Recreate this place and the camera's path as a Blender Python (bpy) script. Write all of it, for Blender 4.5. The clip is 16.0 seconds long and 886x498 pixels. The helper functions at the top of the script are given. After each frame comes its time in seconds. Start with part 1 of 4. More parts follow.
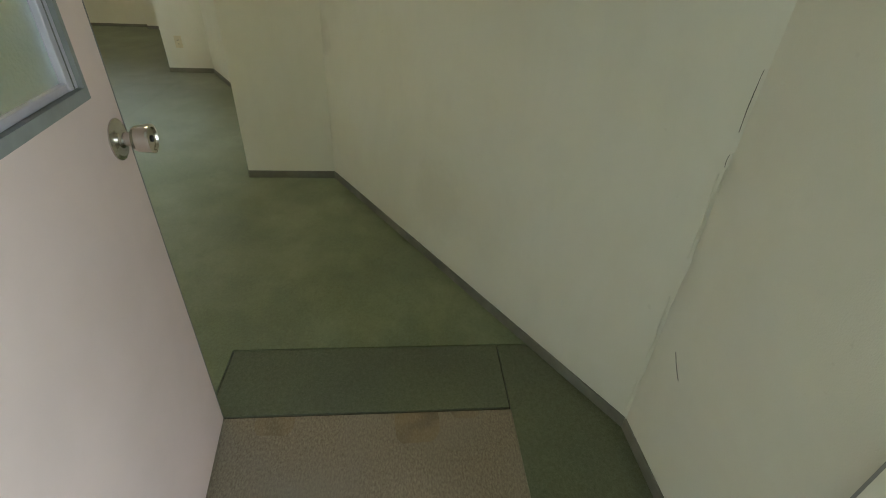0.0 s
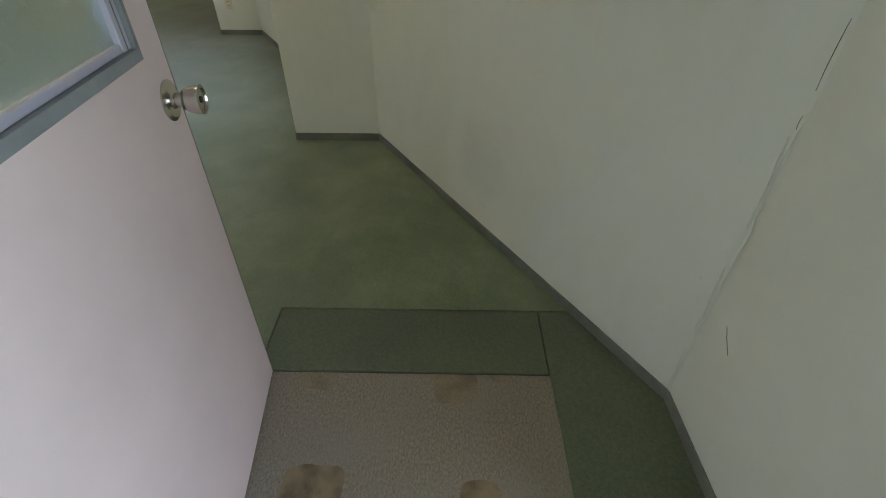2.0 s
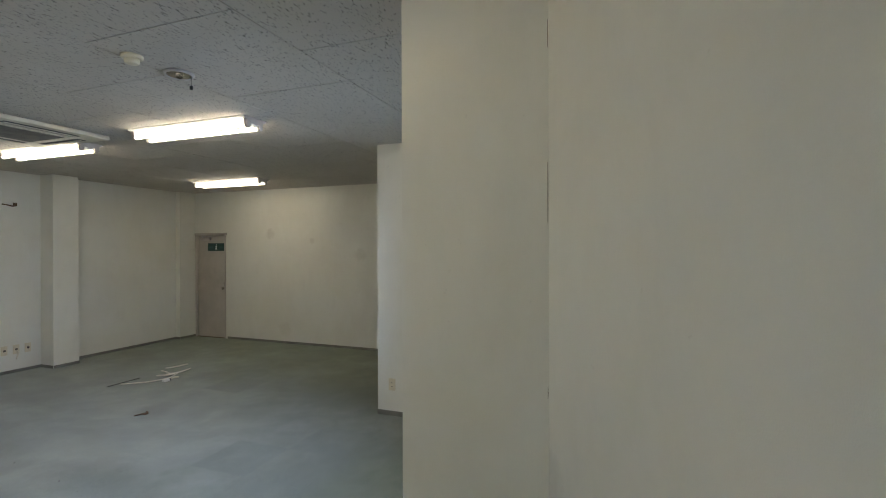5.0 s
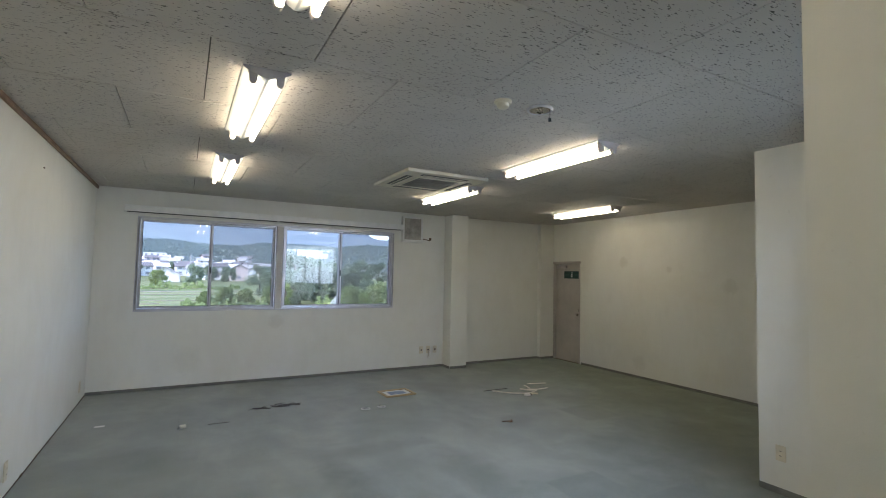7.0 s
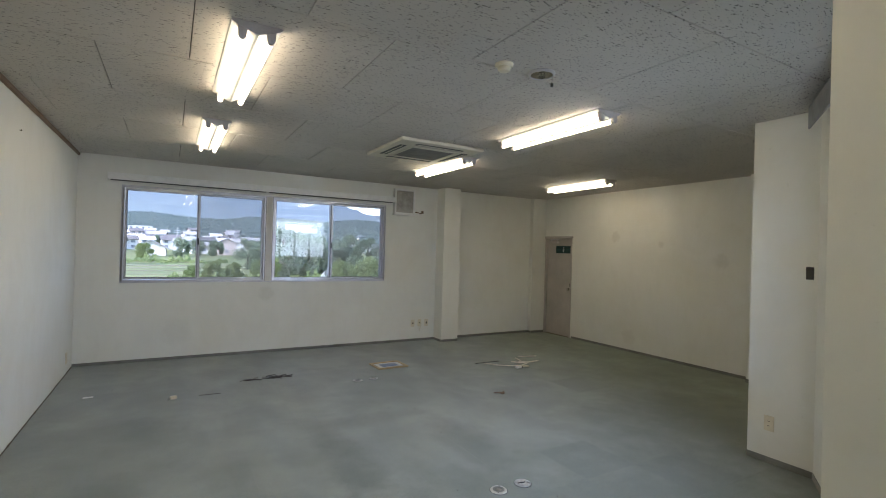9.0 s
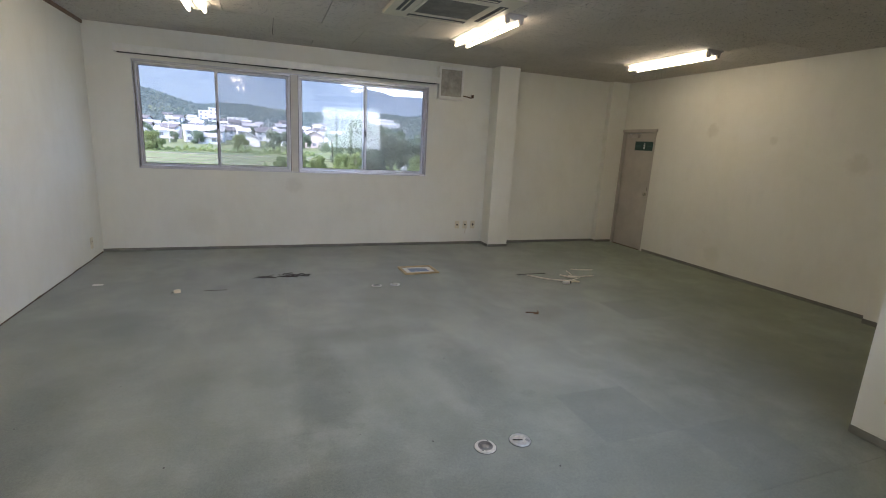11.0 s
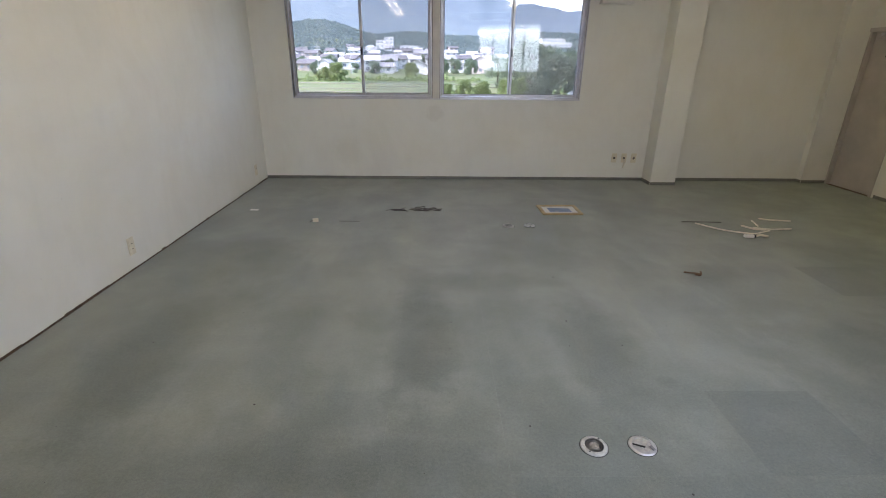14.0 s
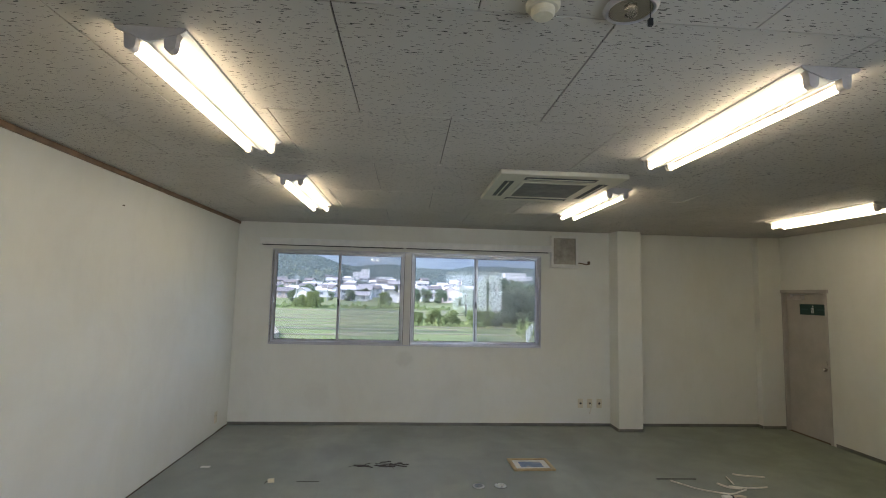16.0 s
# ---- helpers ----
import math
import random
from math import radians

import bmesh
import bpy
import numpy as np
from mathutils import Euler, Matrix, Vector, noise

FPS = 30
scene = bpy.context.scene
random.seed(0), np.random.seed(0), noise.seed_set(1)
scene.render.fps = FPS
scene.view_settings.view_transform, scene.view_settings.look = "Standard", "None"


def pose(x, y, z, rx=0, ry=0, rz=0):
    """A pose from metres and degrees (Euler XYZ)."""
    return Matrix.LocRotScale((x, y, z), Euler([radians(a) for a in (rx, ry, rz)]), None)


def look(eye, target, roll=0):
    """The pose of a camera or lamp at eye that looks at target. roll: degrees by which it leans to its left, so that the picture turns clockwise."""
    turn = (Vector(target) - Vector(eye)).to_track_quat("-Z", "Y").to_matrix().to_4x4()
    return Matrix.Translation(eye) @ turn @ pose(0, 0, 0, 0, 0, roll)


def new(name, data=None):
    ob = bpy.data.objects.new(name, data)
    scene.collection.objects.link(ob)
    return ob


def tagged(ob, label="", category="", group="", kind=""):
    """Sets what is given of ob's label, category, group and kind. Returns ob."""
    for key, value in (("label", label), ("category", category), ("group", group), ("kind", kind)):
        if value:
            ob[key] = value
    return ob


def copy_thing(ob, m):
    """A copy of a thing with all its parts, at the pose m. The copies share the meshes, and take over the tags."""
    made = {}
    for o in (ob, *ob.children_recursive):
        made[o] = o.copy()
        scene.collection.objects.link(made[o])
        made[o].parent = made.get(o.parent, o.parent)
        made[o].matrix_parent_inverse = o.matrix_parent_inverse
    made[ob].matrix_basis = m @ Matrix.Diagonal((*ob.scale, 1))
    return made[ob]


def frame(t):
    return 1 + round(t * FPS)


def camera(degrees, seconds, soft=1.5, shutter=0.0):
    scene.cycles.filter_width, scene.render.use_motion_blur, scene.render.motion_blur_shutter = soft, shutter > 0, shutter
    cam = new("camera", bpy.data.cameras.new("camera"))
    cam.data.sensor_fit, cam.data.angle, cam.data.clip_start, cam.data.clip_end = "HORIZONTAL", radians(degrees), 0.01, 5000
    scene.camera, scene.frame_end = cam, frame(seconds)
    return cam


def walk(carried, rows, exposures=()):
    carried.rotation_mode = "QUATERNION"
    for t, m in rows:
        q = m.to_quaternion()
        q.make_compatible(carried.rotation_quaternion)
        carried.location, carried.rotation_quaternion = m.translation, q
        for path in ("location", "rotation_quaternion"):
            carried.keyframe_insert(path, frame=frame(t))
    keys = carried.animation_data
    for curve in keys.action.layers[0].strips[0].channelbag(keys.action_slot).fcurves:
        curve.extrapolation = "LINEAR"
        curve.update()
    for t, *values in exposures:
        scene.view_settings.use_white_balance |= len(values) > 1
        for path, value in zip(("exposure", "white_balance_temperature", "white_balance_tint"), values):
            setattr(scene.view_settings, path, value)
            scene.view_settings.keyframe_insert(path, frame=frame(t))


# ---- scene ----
cam = camera(86.3, 16.0, 1.0)
PATH = [
    (0, (-0.342, -7.626, 1.354), (1.307, -7.788, 0.235), 2.8),
    (0.5, (-0.343, -7.619, 1.343), (1.242, -7.7, 0.126), 1.6),
    (1, (-0.34, -7.62, 1.343), (1.209, -7.653, 0.079), 1.0),
    (1.5, (-0.341, -7.626, 1.345), (1.19, -7.625, 0.058), 0.5),
    (2, (-0.334, -7.631, 1.346), (1.233, -7.61, 0.103), 0.3),
    (2.4, (-0.311, -7.637, 1.367), (1.388, -7.598, 0.312), 0.0),
    (2.5, (-0.306, -7.641, 1.384), (1.432, -7.596, 0.395), -0.0),
    (2.7, (-0.277, -7.649, 1.426), (1.531, -7.591, 0.574), -0.2),
    (3, (-0.202, -7.639, 1.475), (1.705, -7.567, 0.877), 0.2),
    (3.2, (-0.112, -7.617, 1.504), (1.842, -7.546, 1.082), 0.8),
    (5.3, (0.957, -7.359, 1.623), (2.749, -6.472, 1.688), 0.2),
    (5.5, (0.974, -7.33, 1.606), (2.676, -6.285, 1.718), 0.4),
    (6, (1.076, -7.287, 1.589), (2.469, -5.86, 1.745), 0.7),
    (6.5, (1.094, -7.283, 1.583), (2.205, -5.626, 1.716), 1.4),
    (7, (1.015, -7.294, 1.577), (1.971, -5.54, 1.688), 1.2),
    (7.5, (0.919, -7.32, 1.558), (1.887, -5.572, 1.656), 1.1),
    (8, (0.866, -7.331, 1.552), (1.871, -5.603, 1.609), 1.3),
    (10.5, (1.632, -6.799, 1.501), (2.493, -5.009, 1.269), 2.8),
    (11, (1.888, -6.651, 1.48), (2.578, -4.824, 1.052), 3.1),
    (11.5, (2.058, -6.478, 1.447), (2.519, -4.625, 0.851), 2.2),
    (12, (2.171, -6.306, 1.447), (2.461, -4.457, 0.741), 1.1),
    (12.5, (2.233, -6.258, 1.439), (2.393, -4.423, 0.659), 0.4),
    (13, (2.241, -6.246, 1.442), (2.329, -4.423, 0.625), 0.4),
    (13.5, (2.235, -6.25, 1.446), (2.283, -4.431, 0.615), 0.5),
    (14, (2.238, -6.249, 1.453), (2.271, -4.388, 0.72), 0.6),
    (14.5, (2.254, -6.269, 1.534), (2.312, -4.321, 1.084), 1.1),
    (15, (2.254, -6.316, 1.637), (2.348, -4.321, 1.54), 1.0),
    (15.5, (2.253, -6.352, 1.727), (2.375, -4.358, 1.819), 0.9),
    (16, (2.251, -6.372, 1.738), (2.392, -4.386, 1.922), 1.4),
]
EXPOSURES = [(0.0, 2.52, 7000, 4), (0.5, 2.52, 6500, 7), (3.2, 2.42, 6100, 12), (5.5, 2.47, 5750, 21), (8.0, 2.47, 5850, 20), (12.0, 2.62, 6200, 25), (14.5, 2.58, 6250, 25), (16.0, 2.32, 6200, 20)]
walk(cam, [(t, look(eye, target, roll)) for t, eye, target, roll in PATH], EXPOSURES)

# plan of the room: window wall at y = 0, west wall at x = 0, floor at z = 0
CEIL = 2.62
X_EAST = 7.457

# ---- light ----
world = bpy.data.worlds.new("sky")
scene.world = world
world.use_nodes = True
wn = world.node_tree
sky = wn.nodes.new("ShaderNodeTexSky")
sky.sky_type = "NISHITA"
sky.sun_disc = False
sky.sun_elevation, sky.sun_rotation = radians(48), radians(240)
wn.nodes["Background"].inputs[1].default_value = 0.15
wn.links.new(sky.outputs[0], wn.nodes["Background"].inputs[0])

sun = new("sun", bpy.data.lights.new("sun", "SUN"))
sun.data.energy, sun.data.angle, sun.data.color = 1.1, radians(20), (1, 0.97, 0.92)
sun.matrix_world = look((-9.3, -5.4, 11.6), (0, 0, 0))


# daylight in the two openings that the walk never faces: the slanted wall's window and the landing's
for name, at, towards, w, h, watts, tint in (("skylight_slanted", (4.115, -6.505, 1.75), (3.63, -5.72, 1.25), 1.66, 1.1, 4.9, (0.76, 0.89, 1.0)),
                                             ("skylight_landing", (-1.17, -9.3, 1.35), (-1.17, -8.3, 1.35), 1.8, 2.1, 5.5, (0.8, 0.97, 1.0))):
    lit = new(name, bpy.data.lights.new(name, "AREA"))
    lit.data.shape, lit.data.size, lit.data.size_y, lit.data.energy, lit.data.color = "RECTANGLE", w, h, watts, tint
    lit.data.spread = radians(125)
    lit.matrix_world = look(at, towards)


# ---- mesh helpers ----
def box(bm, lo, hi, bevel=0.0):
    """Adds a box from corner lo to corner hi."""
    verts = bmesh.ops.create_cube(bm, size=1)["verts"]
    for v in verts:
        v.co = Vector([(lo[i] + hi[i]) / 2 + v.co[i] * (hi[i] - lo[i]) for i in range(3)])
    if bevel:
        edges = list({e for v in verts for e in v.link_edges})
        bmesh.ops.bevel(bm, geom=edges, offset=bevel, segments=2, affect="EDGES", profile=0.5)
    return bm


def boxes(*spans, bevel=0.0):
    bm = bmesh.new()
    for lo, hi in spans:
        box(bm, lo, hi, bevel)
    return bm


def mesh_of(bm, name, material):
    me = bpy.data.meshes.new(name)
    bm.to_mesh(me)
    bm.free()
    if material:
        me.materials.append(material)
    return me


def part(name, bm, material, parent=None, label="", smooth=False):
    """Links a bmesh as one mesh object under a thing."""
    ob = new(name, mesh_of(bm, name, material))
    if smooth:
        for p in ob.data.polygons:
            p.use_smooth = True
    if parent:
        ob.parent = parent
    if label:
        ob["label"] = label
    return ob


def thing(name, m, label, category, group="", kind=""):
    ob = new(name)
    ob.empty_display_size = 0.1
    ob.matrix_world = m
    return tagged(ob, label, category, group, kind)


def structure(name, bm, material, label, category):
    return tagged(part(name, bm, material), label, category, kind="structure")


# ---- materials ----
def material(name, colour, rough=0.6, metal=0.0):
    m = bpy.data.materials.new(name)
    m.use_nodes = True
    b = m.node_tree.nodes["Principled BSDF"]
    b.inputs["Base Color"].default_value = (*colour, 1)
    b.inputs["Roughness"].default_value = rough
    b.inputs["Metallic"].default_value = metal
    return m


class Nodes:
    """Short hand for building a node tree."""

    def __init__(self, m):
        self.t = m.node_tree
        self.b = self.t.nodes["Principled BSDF"]

    def add(self, kind, **values):
        n = self.t.nodes.new(kind)
        for k, v in values.items():
            n.inputs[k.replace("_", " ")].default_value = v
        return n

    def link(self, a, b):
        self.t.links.new(a, b)

    def coords(self, scale=(1, 1, 1), turn=0.0):
        c = self.t.nodes.new("ShaderNodeTexCoord")
        g = self.t.nodes.new("ShaderNodeMapping")
        g.inputs["Scale"].default_value = scale
        g.inputs["Rotation"].default_value = (0, 0, turn)
        self.link(c.outputs["Object"], g.inputs["Vector"])
        return g.outputs[0]

    def noise(self, vec, scale, detail=3.0, rough=0.5, warp=0.0):
        n = self.add("ShaderNodeTexNoise", Scale=scale, Detail=detail, Roughness=rough, Distortion=warp)
        self.link(vec, n.inputs["Vector"])
        return n.outputs["Fac"]

    def ramp(self, fac, stops):
        r = self.t.nodes.new("ShaderNodeValToRGB")
        e = r.color_ramp.elements
        while len(e) < len(stops):
            e.new(0.5)
        for el, (pos, col) in zip(e, stops):
            el.position, el.color = pos, (*col, 1) if len(col) == 3 else col
        self.link(fac, r.inputs[0])
        return r.outputs[0]

    def grey(self, fac, lo, hi):
        return self.ramp(fac, [(lo, (0, 0, 0)), (hi, (1, 1, 1))])

    def mix(self, a, b, fac, blend="MIX"):
        n = self.t.nodes.new("ShaderNodeMix")
        n.data_type, n.blend_type = "RGBA", blend
        for v, i in ((fac, 0), (a, 6), (b, 7)):
            if isinstance(v, (int, float)):
                n.inputs[i].default_value = v
            elif isinstance(v, tuple):
                n.inputs[i].default_value = (*v, 1)
            else:
                self.link(v, n.inputs[i])
        return n.outputs[2]

    def math(self, op, a, b=0.0, clamp=False):
        n = self.t.nodes.new("ShaderNodeMath")
        n.operation, n.use_clamp = op, clamp
        for v, i in ((a, 0), (b, 1)):
            if isinstance(v, (int, float)):
                n.inputs[i].default_value = v
            else:
                self.link(v, n.inputs[i])
        return n.outputs[0]

    def bump(self, height, strength, distance=0.01, after=None):
        n = self.add("ShaderNodeBump", Strength=strength, Distance=distance)
        self.link(height, n.inputs["Height"])
        if after:
            self.link(after, n.inputs["Normal"])
        self.link(n.outputs[0], self.b.inputs["Normal"])
        return n.outputs[0]

    def colour(self, c):
        self.link(c, self.b.inputs["Base Color"])

    def rough(self, r):
        self.link(r, self.b.inputs["Roughness"])


def worn(name, colour, rough=0.6, metal=0.0, vary=0.12, scale=3.0, grain=0.0, grain_scale=300.0, tint=None):
    """A painted or moulded surface with soft stains and a fine grain."""
    m = material(name, colour, rough, metal)
    n = Nodes(m)
    v = n.coords()
    big = n.noise(v, scale, 4, 0.6)
    dark = tint or tuple(c * (1 - vary) for c in colour)
    n.colour(n.mix(dark, tuple(min(1, c * (1 + vary * 0.4)) for c in colour), n.grey(big, 0.35, 0.65)))
    n.rough(n.math("ADD", n.math("MULTIPLY", n.noise(v, scale * 6), 0.16), rough - 0.08))
    if grain:
        n.bump(n.noise(v, grain_scale, 2), grain, 0.002)
    return m


def wallpaper():
    m = material("wallpaper", (0.74, 0.725, 0.655), 0.75)
    n = Nodes(m)
    v = n.coords()
    stain = n.grey(n.noise(v, 1.1, 5, 0.65, 0.4), 0.42, 0.75)
    blotch = n.grey(n.noise(n.coords((1, 1, 0.35)), 7, 4, 0.6), 0.5, 0.8)
    c = n.mix((0.745, 0.737, 0.67), (0.69, 0.672, 0.592), stain)
    c = n.mix(c, (0.61, 0.61, 0.54), n.math("MULTIPLY", blotch, 0.25))
    speck = n.grey(n.noise(v, 26, 2, 0.5), 0.74, 0.78)
    c = n.mix(c, (0.45, 0.42, 0.36), n.math("MULTIPLY", speck, 0.18))
    # old smudges: by the window post, on the east wall, low on the west wall
    sep = n.t.nodes.new("ShaderNodeSeparateXYZ")
    n.link(v, sep.inputs[0])
    ragged = n.math("MULTIPLY", n.math("SUBTRACT", n.noise(v, 9, 4, 0.7), 0.5), 2.4)
    for (x, y, z), size, k in (((2.22, 0.0, 0.86), 0.12, 0.2), ((7.457, -1.8, 1.855), 0.1, 0.3), ((7.457, -2.65, 1.73), 0.06, 0.25), ((7.457, -3.55, 1.5), 0.12, 0.22), ((7.457, -2.1, 0.25), 0.14, 0.15), ((1.1, 0.0, 0.35), 0.2, 0.12)):
        d = 0.0
        for axis, at in enumerate((x, y, z)):
            q = n.math("DIVIDE", n.math("SUBTRACT", sep.outputs[axis], at), size)
            d = n.math("ADD", n.math("MULTIPLY", q, q), d)
        c = n.mix(c, (0.4, 0.365, 0.28), n.math("MULTIPLY", n.math("SUBTRACT", 1.0, n.grey(n.math("ADD", d, ragged), 0.2, 1.0)), k))
    n.colour(c)
    weave = n.noise(n.coords((1, 1, 0.55)), 420, 2, 0.6)
    lumps = n.noise(v, 5, 3, 0.5)
    first = n.bump(weave, 0.28, 0.002)
    n.bump(lumps, 0.12, 0.02, first)
    return m


def carpet(name="carpet", base=(0.07, 0.1, 0.026), pale=(0.255, 0.27, 0.235), fresh=True, tone=0.0):
    m = material(name, base, 0.93)
    n = Nodes(m)
    v = n.coords()
    wide = n.noise(n.coords((1.1, 0.55, 1), 0.06), 1.0, 4, 0.55, 0.4)
    mid = n.noise(n.coords((1.0, 1.0, 1)), 2.6, 5, 0.6, 0.3)
    wear = n.math("ADD", n.math("MULTIPLY", wide, 0.65), n.math("MULTIPLY", mid, 0.35))
    if not fresh:
        c = n.ramp(wear, [(0.36, base), (0.47, tuple((a + b) / 2 for a, b in zip(base, pale))), (0.58, pale)])
    else:
        c = n.ramp(wear, [(0.32, (0.108, 0.126, 0.104)), (0.47, (0.165, 0.184, 0.158)), (0.62, pale)])
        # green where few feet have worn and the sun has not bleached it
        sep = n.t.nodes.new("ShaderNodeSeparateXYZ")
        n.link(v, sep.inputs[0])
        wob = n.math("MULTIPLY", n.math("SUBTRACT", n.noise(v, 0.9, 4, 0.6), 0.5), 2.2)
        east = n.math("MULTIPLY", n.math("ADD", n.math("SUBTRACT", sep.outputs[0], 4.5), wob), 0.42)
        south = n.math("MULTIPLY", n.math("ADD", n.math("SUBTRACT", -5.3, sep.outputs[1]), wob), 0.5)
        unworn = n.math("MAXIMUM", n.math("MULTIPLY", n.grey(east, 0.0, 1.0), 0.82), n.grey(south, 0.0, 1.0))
        # each tile a little different
        info = n.t.nodes.new("ShaderNodeObjectInfo")
        c = n.mix(c, (0.1, 0.125, 0.13), n.math("MULTIPLY", n.grey(info.outputs["Random"], 0.3, 1.0), 0.16))
        # trodden lanes and grubby patches
        ragged = n.math("MULTIPLY", n.math("SUBTRACT", n.noise(v, 3.2, 5, 0.65), 0.5), 1.8)
        for x, y, a, b, k in ((2.16, -3.9, 0.22, 0.9, 0.72), (3.15, -3.95, 0.26, 0.65, 0.65), (0.85, -2.6, 0.5, 0.3, 0.55), (6.2, -3.0, 0.7, 0.6, 0.75), (5.5, -3.35, 0.6, 0.4, 0.4), (5.5, -4.1, 0.8, 0.6, 0.6), (4.3, -3.08, 0.3, 0.28, 0.5),
                              (0.7, -4.1, 0.3, 0.8, 0.6), (2.05, -4.85, 0.6, 0.16, 0.65), (4.32, -4.97, 0.14, 0.09, 0.8), (3.375, -4.335, 0.07, 0.06, 0.5), (2.6, -3.2, 0.6, 0.2, 0.4), (4.0, -0.35, 3.6, 0.3, 0.18), (5.2, -4.7, 1.6, 1.1, 0.8), (2.6, -5.4, 2.8, 1.1, 0.7), (3.9, -5.3, 1.0, 0.5, 0.3)):
            qx = n.math("DIVIDE", n.math("SUBTRACT", sep.outputs[0], x), a)
            qy = n.math("DIVIDE", n.math("SUBTRACT", sep.outputs[1], y), b)
            d = n.math("ADD", n.math("ADD", n.math("MULTIPLY", qx, qx), n.math("MULTIPLY", qy, qy)), ragged)
            c = n.mix(c, (0.06, 0.074, 0.06), n.math("MULTIPLY", n.math("SUBTRACT", 1.0, n.grey(d, -0.1, 1.3)), k))
        c = n.mix(c, (0.055, 0.072, 0.07), tone)
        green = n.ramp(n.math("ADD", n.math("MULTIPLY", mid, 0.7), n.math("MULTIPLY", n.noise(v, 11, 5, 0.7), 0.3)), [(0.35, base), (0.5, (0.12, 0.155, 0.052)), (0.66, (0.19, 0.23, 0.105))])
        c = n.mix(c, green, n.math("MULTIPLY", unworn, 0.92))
    tuft = n.noise(v, 210, 3, 0.75)
    fleck = n.grey(n.noise(v, 75, 4, 0.8), 0.36, 0.66)
    c = n.mix(c, n.mix((0.03, 0.04, 0.02), (0.44, 0.46, 0.38), fleck), 0.12 if fresh else 0.1)
    c = n.mix(c, n.mix((0.06, 0.08, 0.06), (0.5, 0.54, 0.44), n.grey(tuft, 0.3, 0.7)), 0.1 if fresh else 0.1)
    spot = n.grey(n.noise(v, 9, 5, 0.7), 0.66, 0.74)
    c = n.mix(c, (0.07, 0.08, 0.065), n.math("MULTIPLY", spot, 0.4))
    n.colour(c)
    n.b.inputs["Sheen Weight"].default_value = 0.25
    n.b.inputs["Sheen Roughness"].default_value = 0.6
    n.bump(tuft, 0.3, 0.003)
    return m


def underlay():
    """Pale fibrous backing with brown glue stains of rounded outline."""
    m = material("underlay", (0.4, 0.36, 0.3), 0.95)
    n = Nodes(m)
    v = n.coords()
    fibre = n.noise(n.coords((46, 90, 1)), 2.0, 5, 0.75, 0.4)
    c = n.mix((0.17, 0.138, 0.1), (0.34, 0.29, 0.228), n.grey(fibre, 0.34, 0.66))
    c = n.mix(c, (0.13, 0.11, 0.085), n.math("MULTIPLY", n.grey(n.noise(n.coords((70, 160, 1)), 1.0, 2), 0.7, 0.76), 0.6))
    c = n.mix(c, (0.26, 0.23, 0.19), n.math("MULTIPLY", n.grey(n.noise(v, 4, 4), 0.45, 0.7), 0.6))
    sep = n.t.nodes.new("ShaderNodeSeparateXYZ")
    n.link(v, sep.inputs[0])
    wob = n.math("MULTIPLY", n.math("SUBTRACT", n.noise(v, 14, 3), 0.5), 0.12)
    stains = [(0.27, -7.255, 0.08, 0.09, 0.72), (0.235, -7.73, 0.08, 0.06, 0.72), (0.65, -7.665, 0.09, 0.075, 0.4),
              (0.665, -7.2, 0.06, 0.065, 0.3), (0.69, -7.83, 0.045, 0.05, 0.3), (-0.2, -7.3, 0.08, 0.1, 0.8), (-0.2, -7.75, 0.08, 0.08, 0.8)]
    brown = n.mix((0.25, 0.18, 0.085), (0.085, 0.042, 0.012), n.grey(n.noise(v, 11, 4), 0.44, 0.64))
    for x, y, a, b, k in stains:
        dx = n.math("POWER", n.math("ABSOLUTE", n.math("DIVIDE", n.math("SUBTRACT", sep.outputs[0], x), a)), 4.0)
        dy = n.math("POWER", n.math("ABSOLUTE", n.math("DIVIDE", n.math("SUBTRACT", sep.outputs[1], y), b)), 4.0)
        d = n.math("ADD", n.math("ADD", dx, dy), n.math("MULTIPLY", wob, 9.0))
        c = n.mix(c, brown, n.math("MULTIPLY", n.math("SUBTRACT", 1.0, n.grey(d, 0.85, 0.98)), k))
    n.colour(c)
    n.bump(fibre, 0.4, 0.003)
    return m


def ceiling_board():
    """White fissured board: short dark slits, longer along x."""
    m = material("ceiling_board", (0.72, 0.71, 0.69), 0.9)
    n = Nodes(m)
    slit = n.noise(n.coords((42, 190, 1)), 1.0, 1.0, 0.3, 0.5)
    where = n.noise(n.coords((1, 1, 1)), 2.2, 2, 0.5)
    cut = n.math("SUBTRACT", slit, n.math("MULTIPLY", n.math("SUBTRACT", where, 0.5), 0.06))
    hole = n.grey(cut, 0.676, 0.69)
    pin = n.grey(n.noise(n.coords(), 120, 1, 0.5), 0.7, 0.76)
    c = n.mix((0.585, 0.545, 0.495), (0.53, 0.495, 0.445), n.grey(n.noise(n.coords(), 1.3, 4), 0.4, 0.7))
    c = n.mix(c, (0.05, 0.045, 0.04), n.math("MULTIPLY", hole, 0.98))
    c = n.mix(c, (0.6, 0.57, 0.55), n.math("MULTIPLY", pin, 0.3))
    n.colour(c)
    n.bump(n.math("SUBTRACT", 1.0, hole), 0.5, 0.004)
    return m


def glass(name, rough=0.0, bumpy=False):
    m = material(name, (0.82, 0.97, 0.93) if bumpy else (0.97, 0.985, 0.98), rough)
    n = Nodes(m)
    n.b.inputs["Transmission Weight"].default_value = 1.0
    n.b.inputs["IOR"].default_value = 1.48
    if bumpy:
        n.bump(n.noise(n.coords(), 150, 2, 0.5, 0.4), 0.42, 0.004)
    return m


